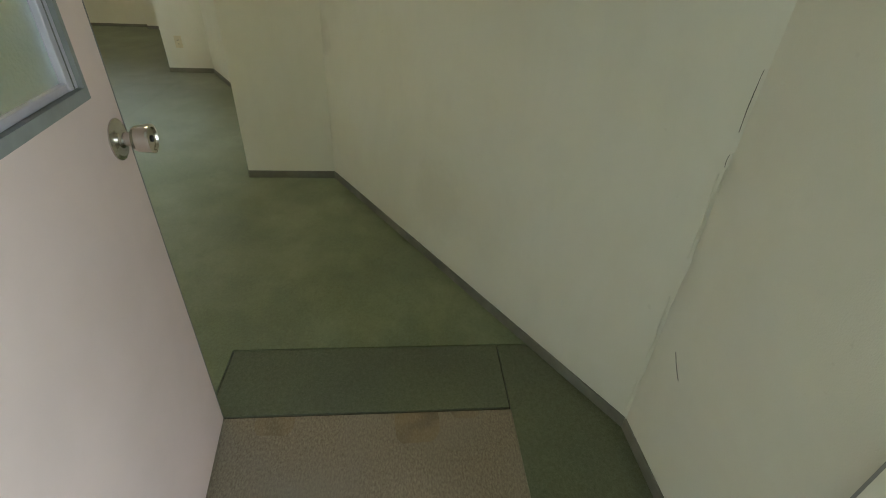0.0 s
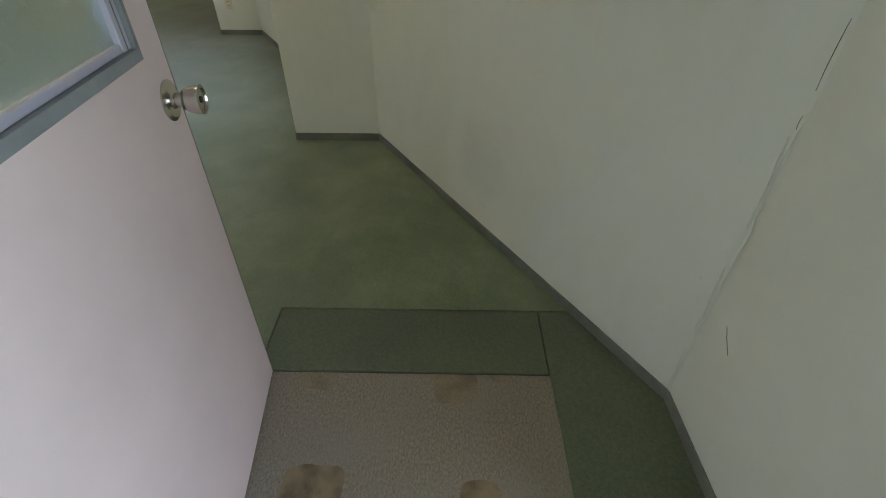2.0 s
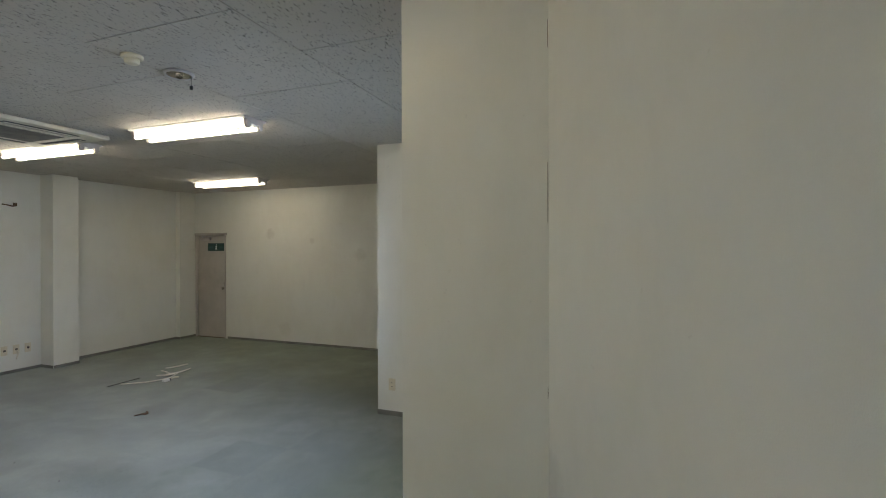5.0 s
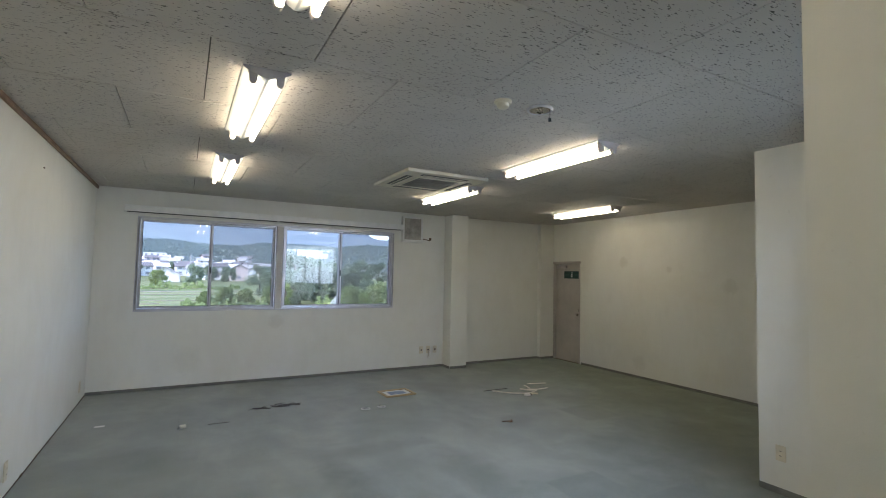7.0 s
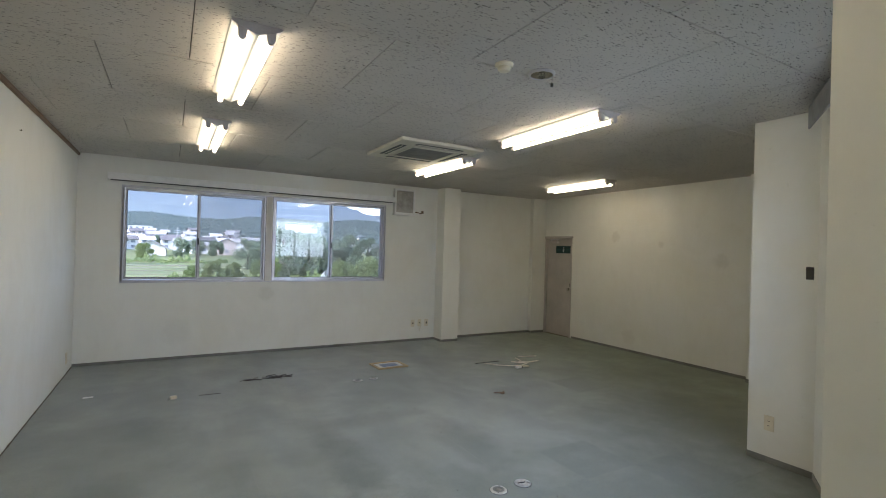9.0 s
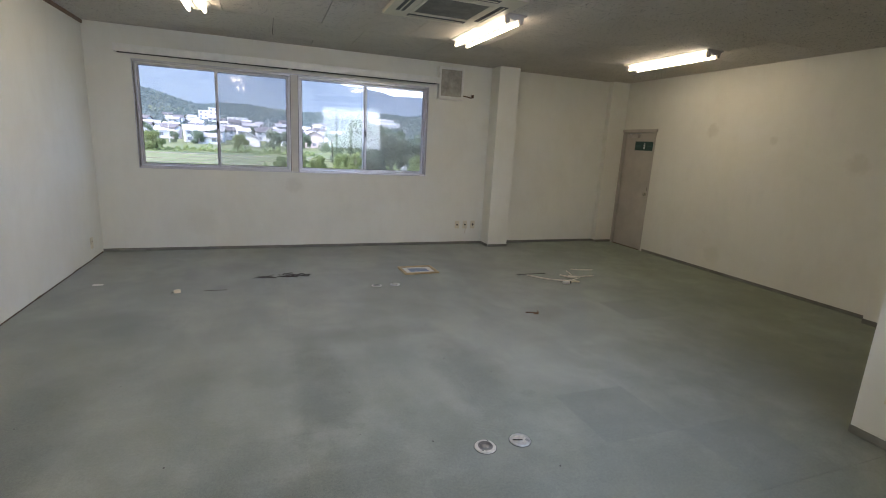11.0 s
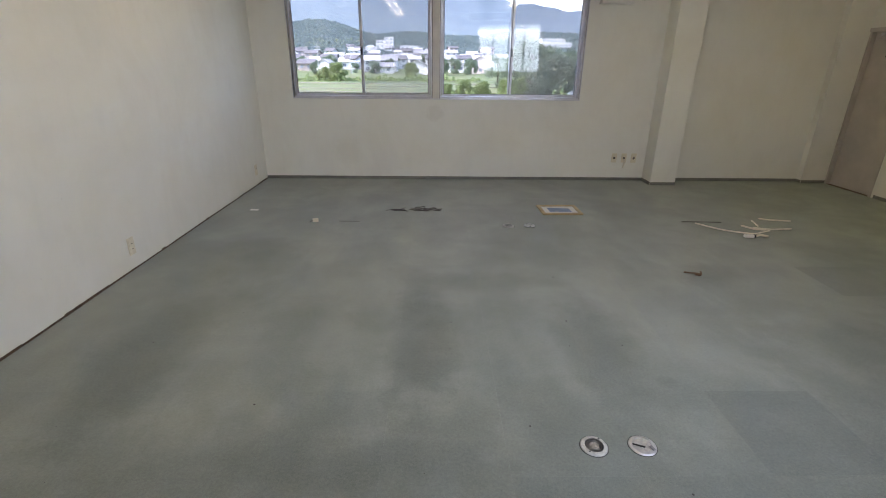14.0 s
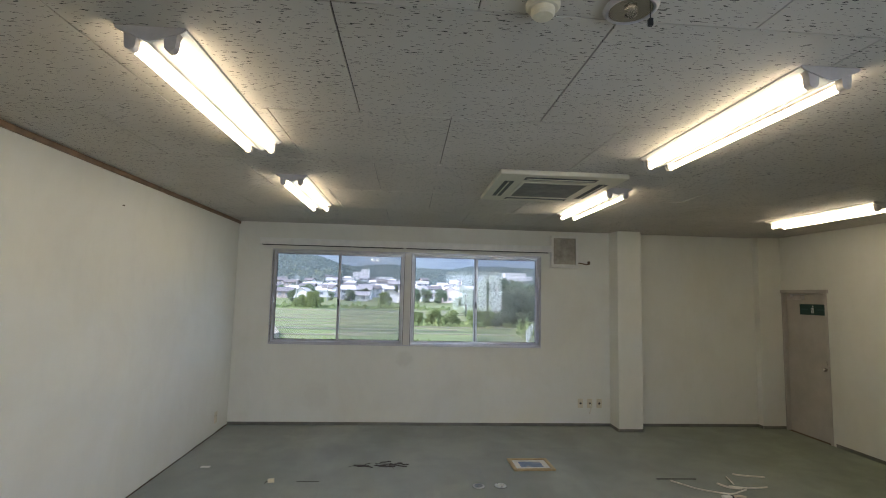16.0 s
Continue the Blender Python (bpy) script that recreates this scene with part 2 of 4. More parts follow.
def glow(name, colour, strength):
    m = material(name, colour, 0.4)
    b = m.node_tree.nodes["Principled BSDF"]
    b.inputs["Emission Color"].default_value = (*colour, 1)
    b.inputs["Emission Strength"].default_value = strength
    return m


def foliage(name, dark, light, scale=0.8):
    m = material(name, dark, 0.9)
    n = Nodes(m)
    n.b.inputs["Specular IOR Level"].default_value = 0.04
    r = n.t.nodes.new("ShaderNodeNewGeometry")
    c = n.mix(dark, light, r.outputs["Random Per Island"])
    c = n.mix(c, dark, n.math("MULTIPLY", n.grey(n.noise(n.coords(), scale, 3), 0.4, 0.65), 0.6))
    n.colour(c)
    through_leaf, blend = n.add("ShaderNodeBsdfTranslucent"), n.add("ShaderNodeMixShader", Fac=0.5)
    n.link(c, through_leaf.inputs["Color"])
    n.link(n.b.outputs[0], blend.inputs[1])
    n.link(through_leaf.outputs[0], blend.inputs[2])
    n.link(blend.outputs[0], n.t.nodes["Material Output"].inputs["Surface"])
    return m


WALL = wallpaper()
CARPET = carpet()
CARPET_NEWER = carpet("carpet_newer", tone=0.42)
CARPET_STRIP = carpet("carpet_strip", (0.03, 0.042, 0.011), (0.07, 0.088, 0.03), False)
UNDERLAY = underlay()
CEILING = ceiling_board()
CONCRETE = worn("concrete", (0.42, 0.41, 0.39), 0.85, vary=0.25, scale=1.5, grain=0.3, grain_scale=80)
BASE = worn("baseboard_vinyl", (0.19, 0.19, 0.165), 0.5, vary=0.25, scale=6)
GRIME = worn("dirty_glue", (0.11, 0.075, 0.05), 0.9, vary=0.5, scale=18, grain=0.6, grain_scale=120)
MOULD = worn("brown_moulding", (0.22, 0.135, 0.08), 0.5, vary=0.3, scale=9)
DOOR = worn("door_paint", (0.73, 0.57, 0.55), 0.42, vary=0.07, scale=2.2, grain=0.12, grain_scale=220)
STEEL_DOOR = worn("steel_door_paint", (0.47, 0.43, 0.385), 0.45, vary=0.12, scale=2.5, grain=0.1)
DOOR_EDGE = worn("door_edge", (0.16, 0.155, 0.16), 0.45, vary=0.2, scale=7)
ALU = worn("aluminium", (0.56, 0.55, 0.58), 0.38, 0.55, vary=0.15, scale=6)
ALU_MAUVE = worn("mauve_aluminium", (0.5, 0.47, 0.56), 0.4, 0.25, vary=0.12, scale=5)
GASKET = worn("grey_rubber", (0.25, 0.255, 0.26), 0.6, vary=0.2, scale=9)
BLACK = worn("black_plastic", (0.02, 0.02, 0.022), 0.5, vary=0.3, scale=12)
CHROME = worn("satin_steel", (0.62, 0.58, 0.54), 0.22, 1.0, vary=0.1, scale=14)
BEIGE_PLASTIC = worn("ivory_plastic", (0.68, 0.62, 0.47), 0.45, vary=0.12, scale=12)
WHITE_PLASTIC = worn("white_plastic", (0.76, 0.75, 0.71), 0.42, vary=0.08, scale=9)
BROWN_PLASTIC = worn("dark_brown_plastic", (0.045, 0.035, 0.03), 0.4, vary=0.3, scale=12)
WHITE_METAL = worn("white_enamel", (0.8, 0.79, 0.76), 0.35, vary=0.06, scale=5)
LAMP_END = worn("lamp_socket", (0.5, 0.46, 0.44), 0.5, vary=0.15, scale=9)
DUSTY = worn("dusty_filter", (0.38, 0.355, 0.31), 0.9, vary=0.3, scale=9, grain=0.7, grain_scale=260)
AC_PANEL = worn("ivory_panel", (0.6, 0.56, 0.45), 0.45, vary=0.08, scale=5)
AC_GRILLE = worn("grey_grille", (0.2, 0.19, 0.165), 0.7, vary=0.2, scale=10)
CREAM_WOOD = worn("cream_wood", (0.66, 0.58, 0.43), 0.5, vary=0.2, scale=16)
CABLE = worn("ivory_cable", (0.76, 0.71, 0.6), 0.5, vary=0.15, scale=20)
DARK_CABLE = worn("dark_cable", (0.055, 0.047, 0.042), 0.6, vary=0.3, scale=20)
SIGN_GREEN = worn("sign_green", (0.01, 0.05, 0.045), 0.4, vary=0.15, scale=12)
SIGN_WHITE = worn("sign_white", (0.7, 0.74, 0.72), 0.4, vary=0.08, scale=12)
RUST = worn("rusty_bracket", (0.12, 0.07, 0.035), 0.7, vary=0.4, scale=22)
PAPER = worn("paper_scrap", (0.7, 0.69, 0.65), 0.8, vary=0.1, scale=20)
PANE = glass("window_glass")
SCREEN = material("insect_mesh", (0.3, 0.3, 0.31), 0.8)
n = Nodes(SCREEN)
clear, blend = n.add("ShaderNodeBsdfTransparent"), n.add("ShaderNodeMixShader", Fac=0.8)
n.link(n.b.outputs[0], blend.inputs[1])
n.link(clear.outputs[0], blend.inputs[2])
n.link(blend.outputs[0], n.t.nodes["Material Output"].inputs["Surface"])
PEBBLED = glass("pebbled_glass", 0.3, True)
TUBE = glow("lit_tube", (1.0, 0.87, 0.56), 2.8)


# ---- the large structure ----
TH = 0.18            # wall thickness
SLANT = math.atan2(-5.64 + 8.35, 4.985 - 0.587)
SLANT_LEN = math.hypot(4.985 - 0.587, -5.64 + 8.35)
SLANT_AT = pose(0.587, -8.35, 0, 0, 0, math.degrees(SLANT))


def prism(points, z0, z1):
    """A solid over a flat outline."""
    bm = bmesh.new()
    low = [bm.verts.new((x, y, z0)) for x, y in points]
    high = [bm.verts.new((x, y, z1)) for x, y in points]
    bm.faces.new(low[::-1])
    bm.faces.new(high)
    k = len(points)
    for i in range(k):
        bm.faces.new((low[i], low[(i + 1) % k], high[(i + 1) % k], high[i]))
    bmesh.ops.recalc_face_normals(bm, faces=bm.faces)
    return bm


OUTLINE = [(-2.4, -9.4), (0.0, -9.4), (0.0, -8.6), (0.68, -8.5), (5.03, -5.83), (7.3, -7.0), (7.75, -7.0), (7.75, TH), (-TH, TH), (-TH, -6.2), (-2.4, -6.2)]
floor = structure("floor", prism(OUTLINE, -0.25, -0.012), worn("old_adhesive", (0.06, 0.055, 0.045), 0.9), "concrete floor slab under worn carpet", "floor")
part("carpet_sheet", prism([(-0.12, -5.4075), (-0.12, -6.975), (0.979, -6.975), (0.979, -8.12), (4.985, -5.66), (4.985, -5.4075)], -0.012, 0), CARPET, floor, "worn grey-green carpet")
part("carpet_strip", boxes(((0.682, -7.983, -0.012), (0.9735, -6.982, -0.001))), CARPET_STRIP, floor, "darker green cut carpet strip")
part("carpet_edge", prism([(-2.2, -9.2), (0.0, -9.2), (0.0, -8.365), (0.59, -8.352), (0.976, -8.115), (0.976, -7.9885), (-2.2, -7.9885)], -0.012, -0.0035), CARPET_STRIP, floor, "dark green carpet beside the bare patch")
part("carpet_corner", boxes(((0.4, -7.025, -0.012), (0.678, -6.979, -0.002))), CARPET_STRIP, floor)
part("underlay", boxes(((-2.2, -7.989, -0.012), (0.675, -7.0, -0.006))), UNDERLAY, floor, "bare beige underlay with brown glue stains")



def boards(x_from, x_to, y_from):
    """Staggered ceiling boards over a stretch of the plan."""
    bm = bmesh.new()
    y, row = -5.89 - 4 * 0.915, 0
    while y < 0.0:
        x = (2.443 if row % 2 == 0 else 1.984) - 6 * 0.912
        while x < x_to:
            x0, x1, y0, y1 = max(x, x_from), min(x + 0.912, x_to), max(y, y_from), min(y + 0.915, 0.0)
            if x1 - x0 > 0.02 and y1 - y0 > 0.02 and (x1 > 0.0 or y1 < -6.1):
                box(bm, (x0 + 0.003, y0 + 0.003, CEIL), (x1 - 0.003, y1 - 0.003, CEIL + 0.012))
            x += 0.912
        y += 0.915
        row += 1
    return bm


bm = boards(-2.4, 4.99, -9.4)
away = Vector((math.sin(SLANT), -math.cos(SLANT), 0))
inner = [f for f in bm.faces if f.calc_center_median().x > 0.0]
geom = inner + list({e for f in inner for e in f.edges}) + list({v for f in inner for v in f.verts})
bmesh.ops.bisect_plane(bm, geom=geom, plane_co=Vector((0.587, -8.35, 0)) + 0.1 * away, plane_no=away, clear_outer=True)
rest = boards(4.984, 7.6, -5.3)
spare = bpy.data.meshes.new("spare")
rest.to_mesh(spare)
rest.free()
bm.from_mesh(spare)
structure("ceiling_void", prism(OUTLINE, CEIL + 0.0125, CEIL + 0.3), worn("ceiling_backing", (0.1, 0.09, 0.08), 0.9), "dark backing above the ceiling boards", "ceiling")
structure("ceiling", bm, CEILING, "fissured white ceiling boards laid in staggered rows", "ceiling")

WX0, WX1, WZ0, WZ1 = 0.475, 4.04, 1.035, 2.255
structure("wall_north", boxes(((-TH, 0, -0.25), (WX0, TH, CEIL)), ((WX1, 0, -0.25), (7.75, TH, CEIL)), ((WX0, 0, -0.25), (WX1, TH, WZ0)), ((WX0, 0, WZ1), (WX1, TH, CEIL))),
          WALL, "off-white papered wall round a wide window", "wall")
structure("wall_west", boxes(((-TH, -7.02, -0.012), (0, 0, CEIL)), ((-TH, -8.32, 2.05), (0, -7.02, CEIL)), ((-TH, -9.4, -0.012), (0, -8.32, CEIL))),
          WALL, "off-white papered wall with an entrance opening", "wall")
structure("wall_east", boxes(((X_EAST, -5.2, -0.012), (7.75, -0.815, CEIL)), ((X_EAST, -0.815, 1.875), (7.75, -0.1, CEIL)), ((X_EAST, -0.1, -0.012), (7.75, 0, CEIL))),
          WALL, "off-white papered wall with a steel door", "wall")
structure("wall_pier", boxes(((7.308, -5.19, 0), (X_EAST - 0.002, -3.985, CEIL - 0.001))), WALL, "shallow papered pier on the wall", "wall")
structure("corner_pier", boxes(((7.125, -0.095, 0), (X_EAST - 0.002, -0.002, CEIL - 0.001))), WALL, "small papered corner pier", "wall")
structure("column_north", boxes(((5.02, -0.265, 0), (5.345, -0.002, CEIL - 0.001)), bevel=0.004), WALL, "square papered column beside the window", "column")
structure("wall_block", prism([(4.985, -5.197), (7.75, -5.197), (7.75, -7.0), (7.3, -7.0), (4.985, -5.64)], 0, CEIL - 0.001), WALL, "projecting papered wall corner", "wall")
structure("pillar_south", prism([(2.48, -7.19), (2.48, -6.649), (3.05, -6.649), (3.05, -6.84)], 0, CEIL - 0.001), WALL, "papered pillar standing out from the slanted wall", "column")
# slanted wall with a high window, in its own axes: u along the wall, outside is -v
SW0, SW1, SZ0, SZ1 = 3.1, 4.85, 1.0, 2.38
slanted = structure("wall_south", boxes(((0, -TH, 0), (SW0, 0, CEIL)), ((SW1, -TH, 0), (SLANT_LEN, 0, CEIL)), ((SW0, -TH, 0), (SW1, 0, SZ0)), ((SW0, -TH, SZ1), (SW1, 0, CEIL))),
                    WALL, "slanted off-white papered wall", "wall")
slanted.matrix_world = SLANT_AT
structure("wall_short", prism([(0.587, -8.35), (0.0, -8.362), (0.0, -8.6), (0.7, -8.6)], 0, CEIL - 0.001), WALL, "short papered wall beside the entrance", "wall")
# landing outside the entrance
structure("landing_wall_west", boxes(((-2.4, -9.4, -0.012), (-2.2, -6.2, CEIL))), WALL, "plain off-white landing wall", "wall")
structure("landing_wall_north", boxes(((-2.2, -6.4, -0.012), (-TH, -6.2, CEIL))), WALL, "plain off-white landing wall", "wall")
structure("landing_wall_south", boxes(((-2.2, -9.4, -0.012), (-2.1, -9.2, CEIL)), ((-0.25, -9.4, -0.012), (-TH, -9.2, CEIL)), ((-2.1, -9.4, -0.012), (-0.25, -9.2, 0.25)), ((-2.1, -9.4, 2.45), (-0.25, -9.2, CEIL))),
          WALL, "landing wall with a window opening", "wall")
structure("building_base", boxes(((-2.4, -5.0, -4.3), (7.75, 0.16, -0.26))), CONCRETE, "plain concrete storey below the room", "building")


def baseboard(x0, y0, x1, y1, off=0.007):
    """A vinyl strip along a wall; the room lies to its left."""
    length, h = math.hypot(x1 - x0, y1 - y0), 0.036 if y0 > -5 else 0.048
    bm = boxes(((0.002, 0.0005, 0), (length - 0.002, off, h)), bevel=0.002)
    ob = structure("baseboard", bm, BASE, "grey vinyl baseboard strip", "baseboard")
    if y0 > -5:
        part("dirt_line", boxes(((0.002, 0.0005, h + 0.0002), (length - 0.002, off + 0.0003, h + 0.002))), GRIME, ob)
    ob.matrix_world = pose(x0, y0, 0.0005, 0, 0, math.degrees(math.atan2(y1 - y0, x1 - x0)))
    return ob


for run in ((5.02, 0, 0.0, 0), (5.02, -0.265, 5.02, 0), (5.345, -0.265, 5.02, -0.265), (5.345, 0, 5.345, -0.265), (7.125, 0, 5.345, 0), (7.125, -0.095, 7.125, 0), (X_EAST, -0.095, 7.125, -0.095),
            (X_EAST, -3.985, X_EAST, -0.85), (7.308, -3.985, X_EAST, -3.985), (7.308, -5.197, 7.308, -3.985), (4.985, -5.197, 7.308, -5.197), (4.985, -5.64, 4.985, -5.197),
            (3.05, -6.835, 4.985, -5.64), (2.48, -6.649, 3.05, -6.649), (2.48, -7.185, 2.48, -6.649), (0.587, -8.35, 2.48, -7.185), (0.0, -8.362, 0.587, -8.35)):
    baseboard(*run)
# ragged dirty line where the baseboard of the west wall is gone
bm = bmesh.new()
rng = random.Random(4)
y = -7.05
while y < -0.01:
    step = rng.uniform(0.12, 0.4)
    box(bm, (0.0005, y, 0), (0.003 + rng.uniform(0, 0.003), min(y + step, -0.01), 0.008 + rng.uniform(0, 0.008)))
    y += step
for y in (-3.71, -3.62, -1.82, -2.62):
    box(bm, (0.0005, y, 0), (0.009, y + 0.05, 0.018), 0.003)
structure("trim_west", bm, GRIME, "ragged brown glue line where a baseboard is missing", "trim")
nail = tagged(part("nail", boxes(((0.0005, -2.546, 2.355), (0.012, -2.54, 2.36)), ((0.01, -2.55, 2.351), (0.013, -2.536, 2.364)), bevel=0.001), GRIME), "small dark nail in the papered wall", "nail")
structure("moulding_west", boxes(((0.0005, -7.05, CEIL - 0.04), (0.022, -0.003, CEIL - 0.003)), bevel=0.004), MOULD, "brown wooden ceiling moulding", "moulding")


# ---- mesh shapes ----
def disc(bm, centre, radius, height, segments=32, top=None):
    """An upright cylinder or cone frustum standing on centre."""
    m = Matrix.Translation(Vector(centre) + Vector((0, 0, height / 2)))
    bmesh.ops.create_cone(bm, cap_ends=True, segments=segments, radius1=radius, radius2=radius if top is None else top, depth=height, matrix=m)
    return bm


def lathe(profile, segments=32):
    """Turns a profile of (radius, z) round the z axis."""
    bm = bmesh.new()
    rings = []
    for r, z in profile:
        rings.append([bm.verts.new((r * math.cos(2 * math.pi * i / segments), r * math.sin(2 * math.pi * i / segments), z)) for i in range(segments)])
    for a, b in zip(rings, rings[1:]):
        for i in range(segments):
            j = (i + 1) % segments
            bm.faces.new((a[i], a[j], b[j], b[i]))
    bm.faces.new(rings[0][::-1])
    bm.faces.new(rings[-1])
    bmesh.ops.recalc_face_normals(bm, faces=bm.faces)
    return bm


def tube(points, radius, sides=8):
    """A round cord along points."""
    bm = bmesh.new()
    pts = [Vector(p) for p in points]
    rings = []
    for i, p in enumerate(pts):
        d = (pts[min(i + 1, len(pts) - 1)] - pts[max(i - 1, 0)]).normalized()
        side = d.cross(Vector((0, 0, 1)))
        if side.length < 1e-3:
            side = Vector((1, 0, 0))
        side.normalize()
        up = side.cross(d)
        rings.append([bm.verts.new(p + radius * (math.cos(a) * side + math.sin(a) * up)) for a in (2 * math.pi * k / sides for k in range(sides))])
    for a, b in zip(rings, rings[1:]):
        for k in range(sides):
            j = (k + 1) % sides
            bm.faces.new((a[k], a[j], b[j], b[k]))
    bm.faces.new(rings[0])
    bm.faces.new(rings[-1])
    bmesh.ops.recalc_face_normals(bm, faces=bm.faces)
    return bm


def bend(points, steps=6):
    """Smooths a line of points."""
    pts = [Vector(p) for p in points]
    ext = [2 * pts[0] - pts[1], *pts, 2 * pts[-1] - pts[-2]]
    out = []
    for i in range(1, len(ext) - 2):
        a, b, c, d = ext[i - 1:i + 3]
        for k in range(steps):
            t = k / steps
            out.append(0.5 * ((2 * b) + (c - a) * t + (2 * a - 5 * b + 4 * c - d) * t * t + (3 * b - a - 3 * c + d) * t ** 3))
    return out + [pts[-1]]


def ring_frame(w, h, bar, depth, bevel=0.0):
    """A rectangular frame in the x-z plane from (0, 0) to (w, h), from y = 0 to y = depth."""
    return boxes(((0, 0, 0), (bar, depth, h)), ((w - bar, 0, 0), (w, depth, h)), ((bar, 0, 0), (w - bar, depth, bar)), ((bar, 0, h - bar), (w - bar, depth, h)), bevel=bevel)


# ---- north window ----
def sliding_window(name, x0, x1, z0, z1, lock_dark):
    """Two sliding sashes in an aluminium frame, standing in the wall's opening; built from x = 0, z = 0."""
    w, h = x1 - x0, z1 - z0
    top = thing(name, pose(x0, 0, z0), "aluminium sliding window with two clear panes", "window", kind="structure")
    part("window_frame", ring_frame(w, h, 0.018, 0.11), ALU, top)
    part("sill", boxes(((0.018, 0.002, 0.0185), (w - 0.018, 0.1, 0.024))), ALU, top, "ribbed aluminium track")
    half = w / 2
    for i, (sx, sy) in enumerate(((0.0215, 0.028), (half - 0.019, 0.062))):
        sw = half - 0.0025
        sash = part("sash", ring_frame(sw, h - 0.05, 0.024, 0.026), ALU, top)
        sash.location = (sx, sy, 0.0275)
        pane = part("pane", boxes(((0.022, 0.011, 0.022), (sw - 0.022, 0.015, h - 0.072))), PANE, sash, "clear glass pane")
        pane.visible_shadow = False
        part("gasket", ring_frame(sw - 0.046, h - 0.096, 0.006, 0.006), BLACK, sash).location = (0.023, 0.004, 0.023)
        if i == 1:
            net = part("insect_screen", ring_frame(sw, h - 0.05, 0.02, 0.012), ALU, top, "sliding insect screen over one pane")
            net.location = (sx, 0.112, 0.0275)
            part("mesh", boxes(((0.019, 0.005, 0.019), (sw - 0.019, 0.0065, h - 0.069))), SCREEN, net, "fine grey insect mesh")
        if i == 0:
            part("crescent_lock", boxes(((sw - 0.022, -0.014, 0.47), (sw - 0.006, 0.0, 0.54)), ((sw - 0.03, -0.02, 0.515), (sw - 0.012, -0.006, 0.56)), bevel=0.003), BLACK if lock_dark else CHROME, sash)
    return top


sliding_window("window_1", 0.466, 2.19, WZ0, WZ1, True)
sliding_window("window_2", 2.29, 4.046, WZ0, WZ1, True)
structure("window_post", boxes(((2.196, -0.008, WZ0), (2.284, 0.12, WZ1)), bevel=0.003), worn("post_paint", (0.6, 0.57, 0.52), 0.5), "beige post between the two windows", "window post")
structure("window_trim", boxes(((0.452, -0.012, WZ0 - 0.012), (4.06, -0.0005, WZ0 - 0.001)), ((0.452, -0.012, WZ1 + 0.001), (4.06, -0.0005, WZ1 + 0.012)), ((0.452, -0.01, WZ0 - 0.001), (0.463, -0.0005, WZ1)), ((4.049, -0.01, WZ0 - 0.001), (4.06, -0.0005, WZ1)), bevel=0.002),
          ALU, "narrow aluminium trim round the window", "window trim")
structure("window_seal", boxes(((0.4635, -0.004, WZ0), (0.4655, 0.002, WZ1)), ((2.1905, 0.0, WZ0), (2.1955, 0.1, WZ1)), ((2.2845, 0.0, WZ0), (2.2895, 0.1, WZ1)), ((4.0465, -0.004, WZ0), (4.0485, 0.002, WZ1))), BLACK, "dark seal lines round the window frames", "window seal")

blind = thing("curtain_box", pose(0.31, 0, 2.315), "long white curtain box above the window", "curtain box")
part("front_board", boxes(((0, -0.115, 0.0), (3.86, -0.1, 0.085)), bevel=0.003), WHITE_PLASTIC, blind)
part("top_board", boxes(((0, -0.1, 0.07), (3.86, -0.001, 0.085))), WHITE_PLASTIC, blind)
for x in (0.0, 3.845):
    part("end_board", boxes(((x, -0.0995, 0.0), (x + 0.015, -0.001, 0.0695))), WHITE_PLASTIC, blind)
for x0, x1 in ((0.03, 1.86), (1.9, 3.83)):
    part("rail", boxes(((x0, -0.099, -0.009), (x1, -0.06, 0.03)), bevel=0.003), DARK_CABLE, blind, "dark curtain rail")

fan = thing("ventilation_fan", pose(4.18, 0, 2.13), "square wall fan with a dusty brown filter cover", "fan")
part("housing", boxes(((0, -0.055, 0), (0.375, -0.001, 0.425)), bevel=0.006), WHITE_PLASTIC, fan)
part("cover_frame", ring_frame(0.375, 0.425, 0.032, 0.02, 0.003), WHITE_PLASTIC, fan).location = (0, -0.0765, 0)
part("filter", boxes(((0.033, -0.066, 0.034), (0.342, -0.056, 0.391))), DUSTY, fan, "dusty brown filter")
part("lip", boxes(((-0.012, -0.085, -0.012), (0.387, -0.001, -0.001)), bevel=0.003), WHITE_PLASTIC, fan)

hook = thing("cable_bracket", pose(4.58, 0, 2.17), "small rusty bracket with a cable end on the wall", "bracket")
part("arm", tube(bend([(0, -0.012, 0.02), (0.05, -0.03, 0.012), (0.11, -0.035, 0.0), (0.145, -0.03, 0.01)]), 0.008), RUST, hook)
part("clip", boxes(((0.13, -0.045, 0.0), (0.155, -0.001, 0.045)), bevel=0.004), RUST, hook)


# ---- wall plates ----
def wall_plate(m, label, face, holes=2, w=0.07, h=0.12, category="outlet", group=""):
    """A plate on a wall; its front looks along -y of m."""
    top = thing("wall_outlet" if category == "outlet" else "wall_switch", m, label, category, group)
    part("plate", boxes(((-w / 2, -0.009, -h / 2), (w / 2, -0.0005, h / 2)), bevel=0.003), face, top)
    part("insert", boxes(((-w / 4, -0.012, -h / 3), (w / 4, -0.0092, h / 3)), bevel=0.001), face, top)
    for k in range(holes):
        z = (k - (holes - 1) / 2) * h * 0.3
        part("slot", boxes(((-0.008, -0.0126, z - 0.002), (0.008, -0.0121, z + 0.002))), BLACK, top)
    return top


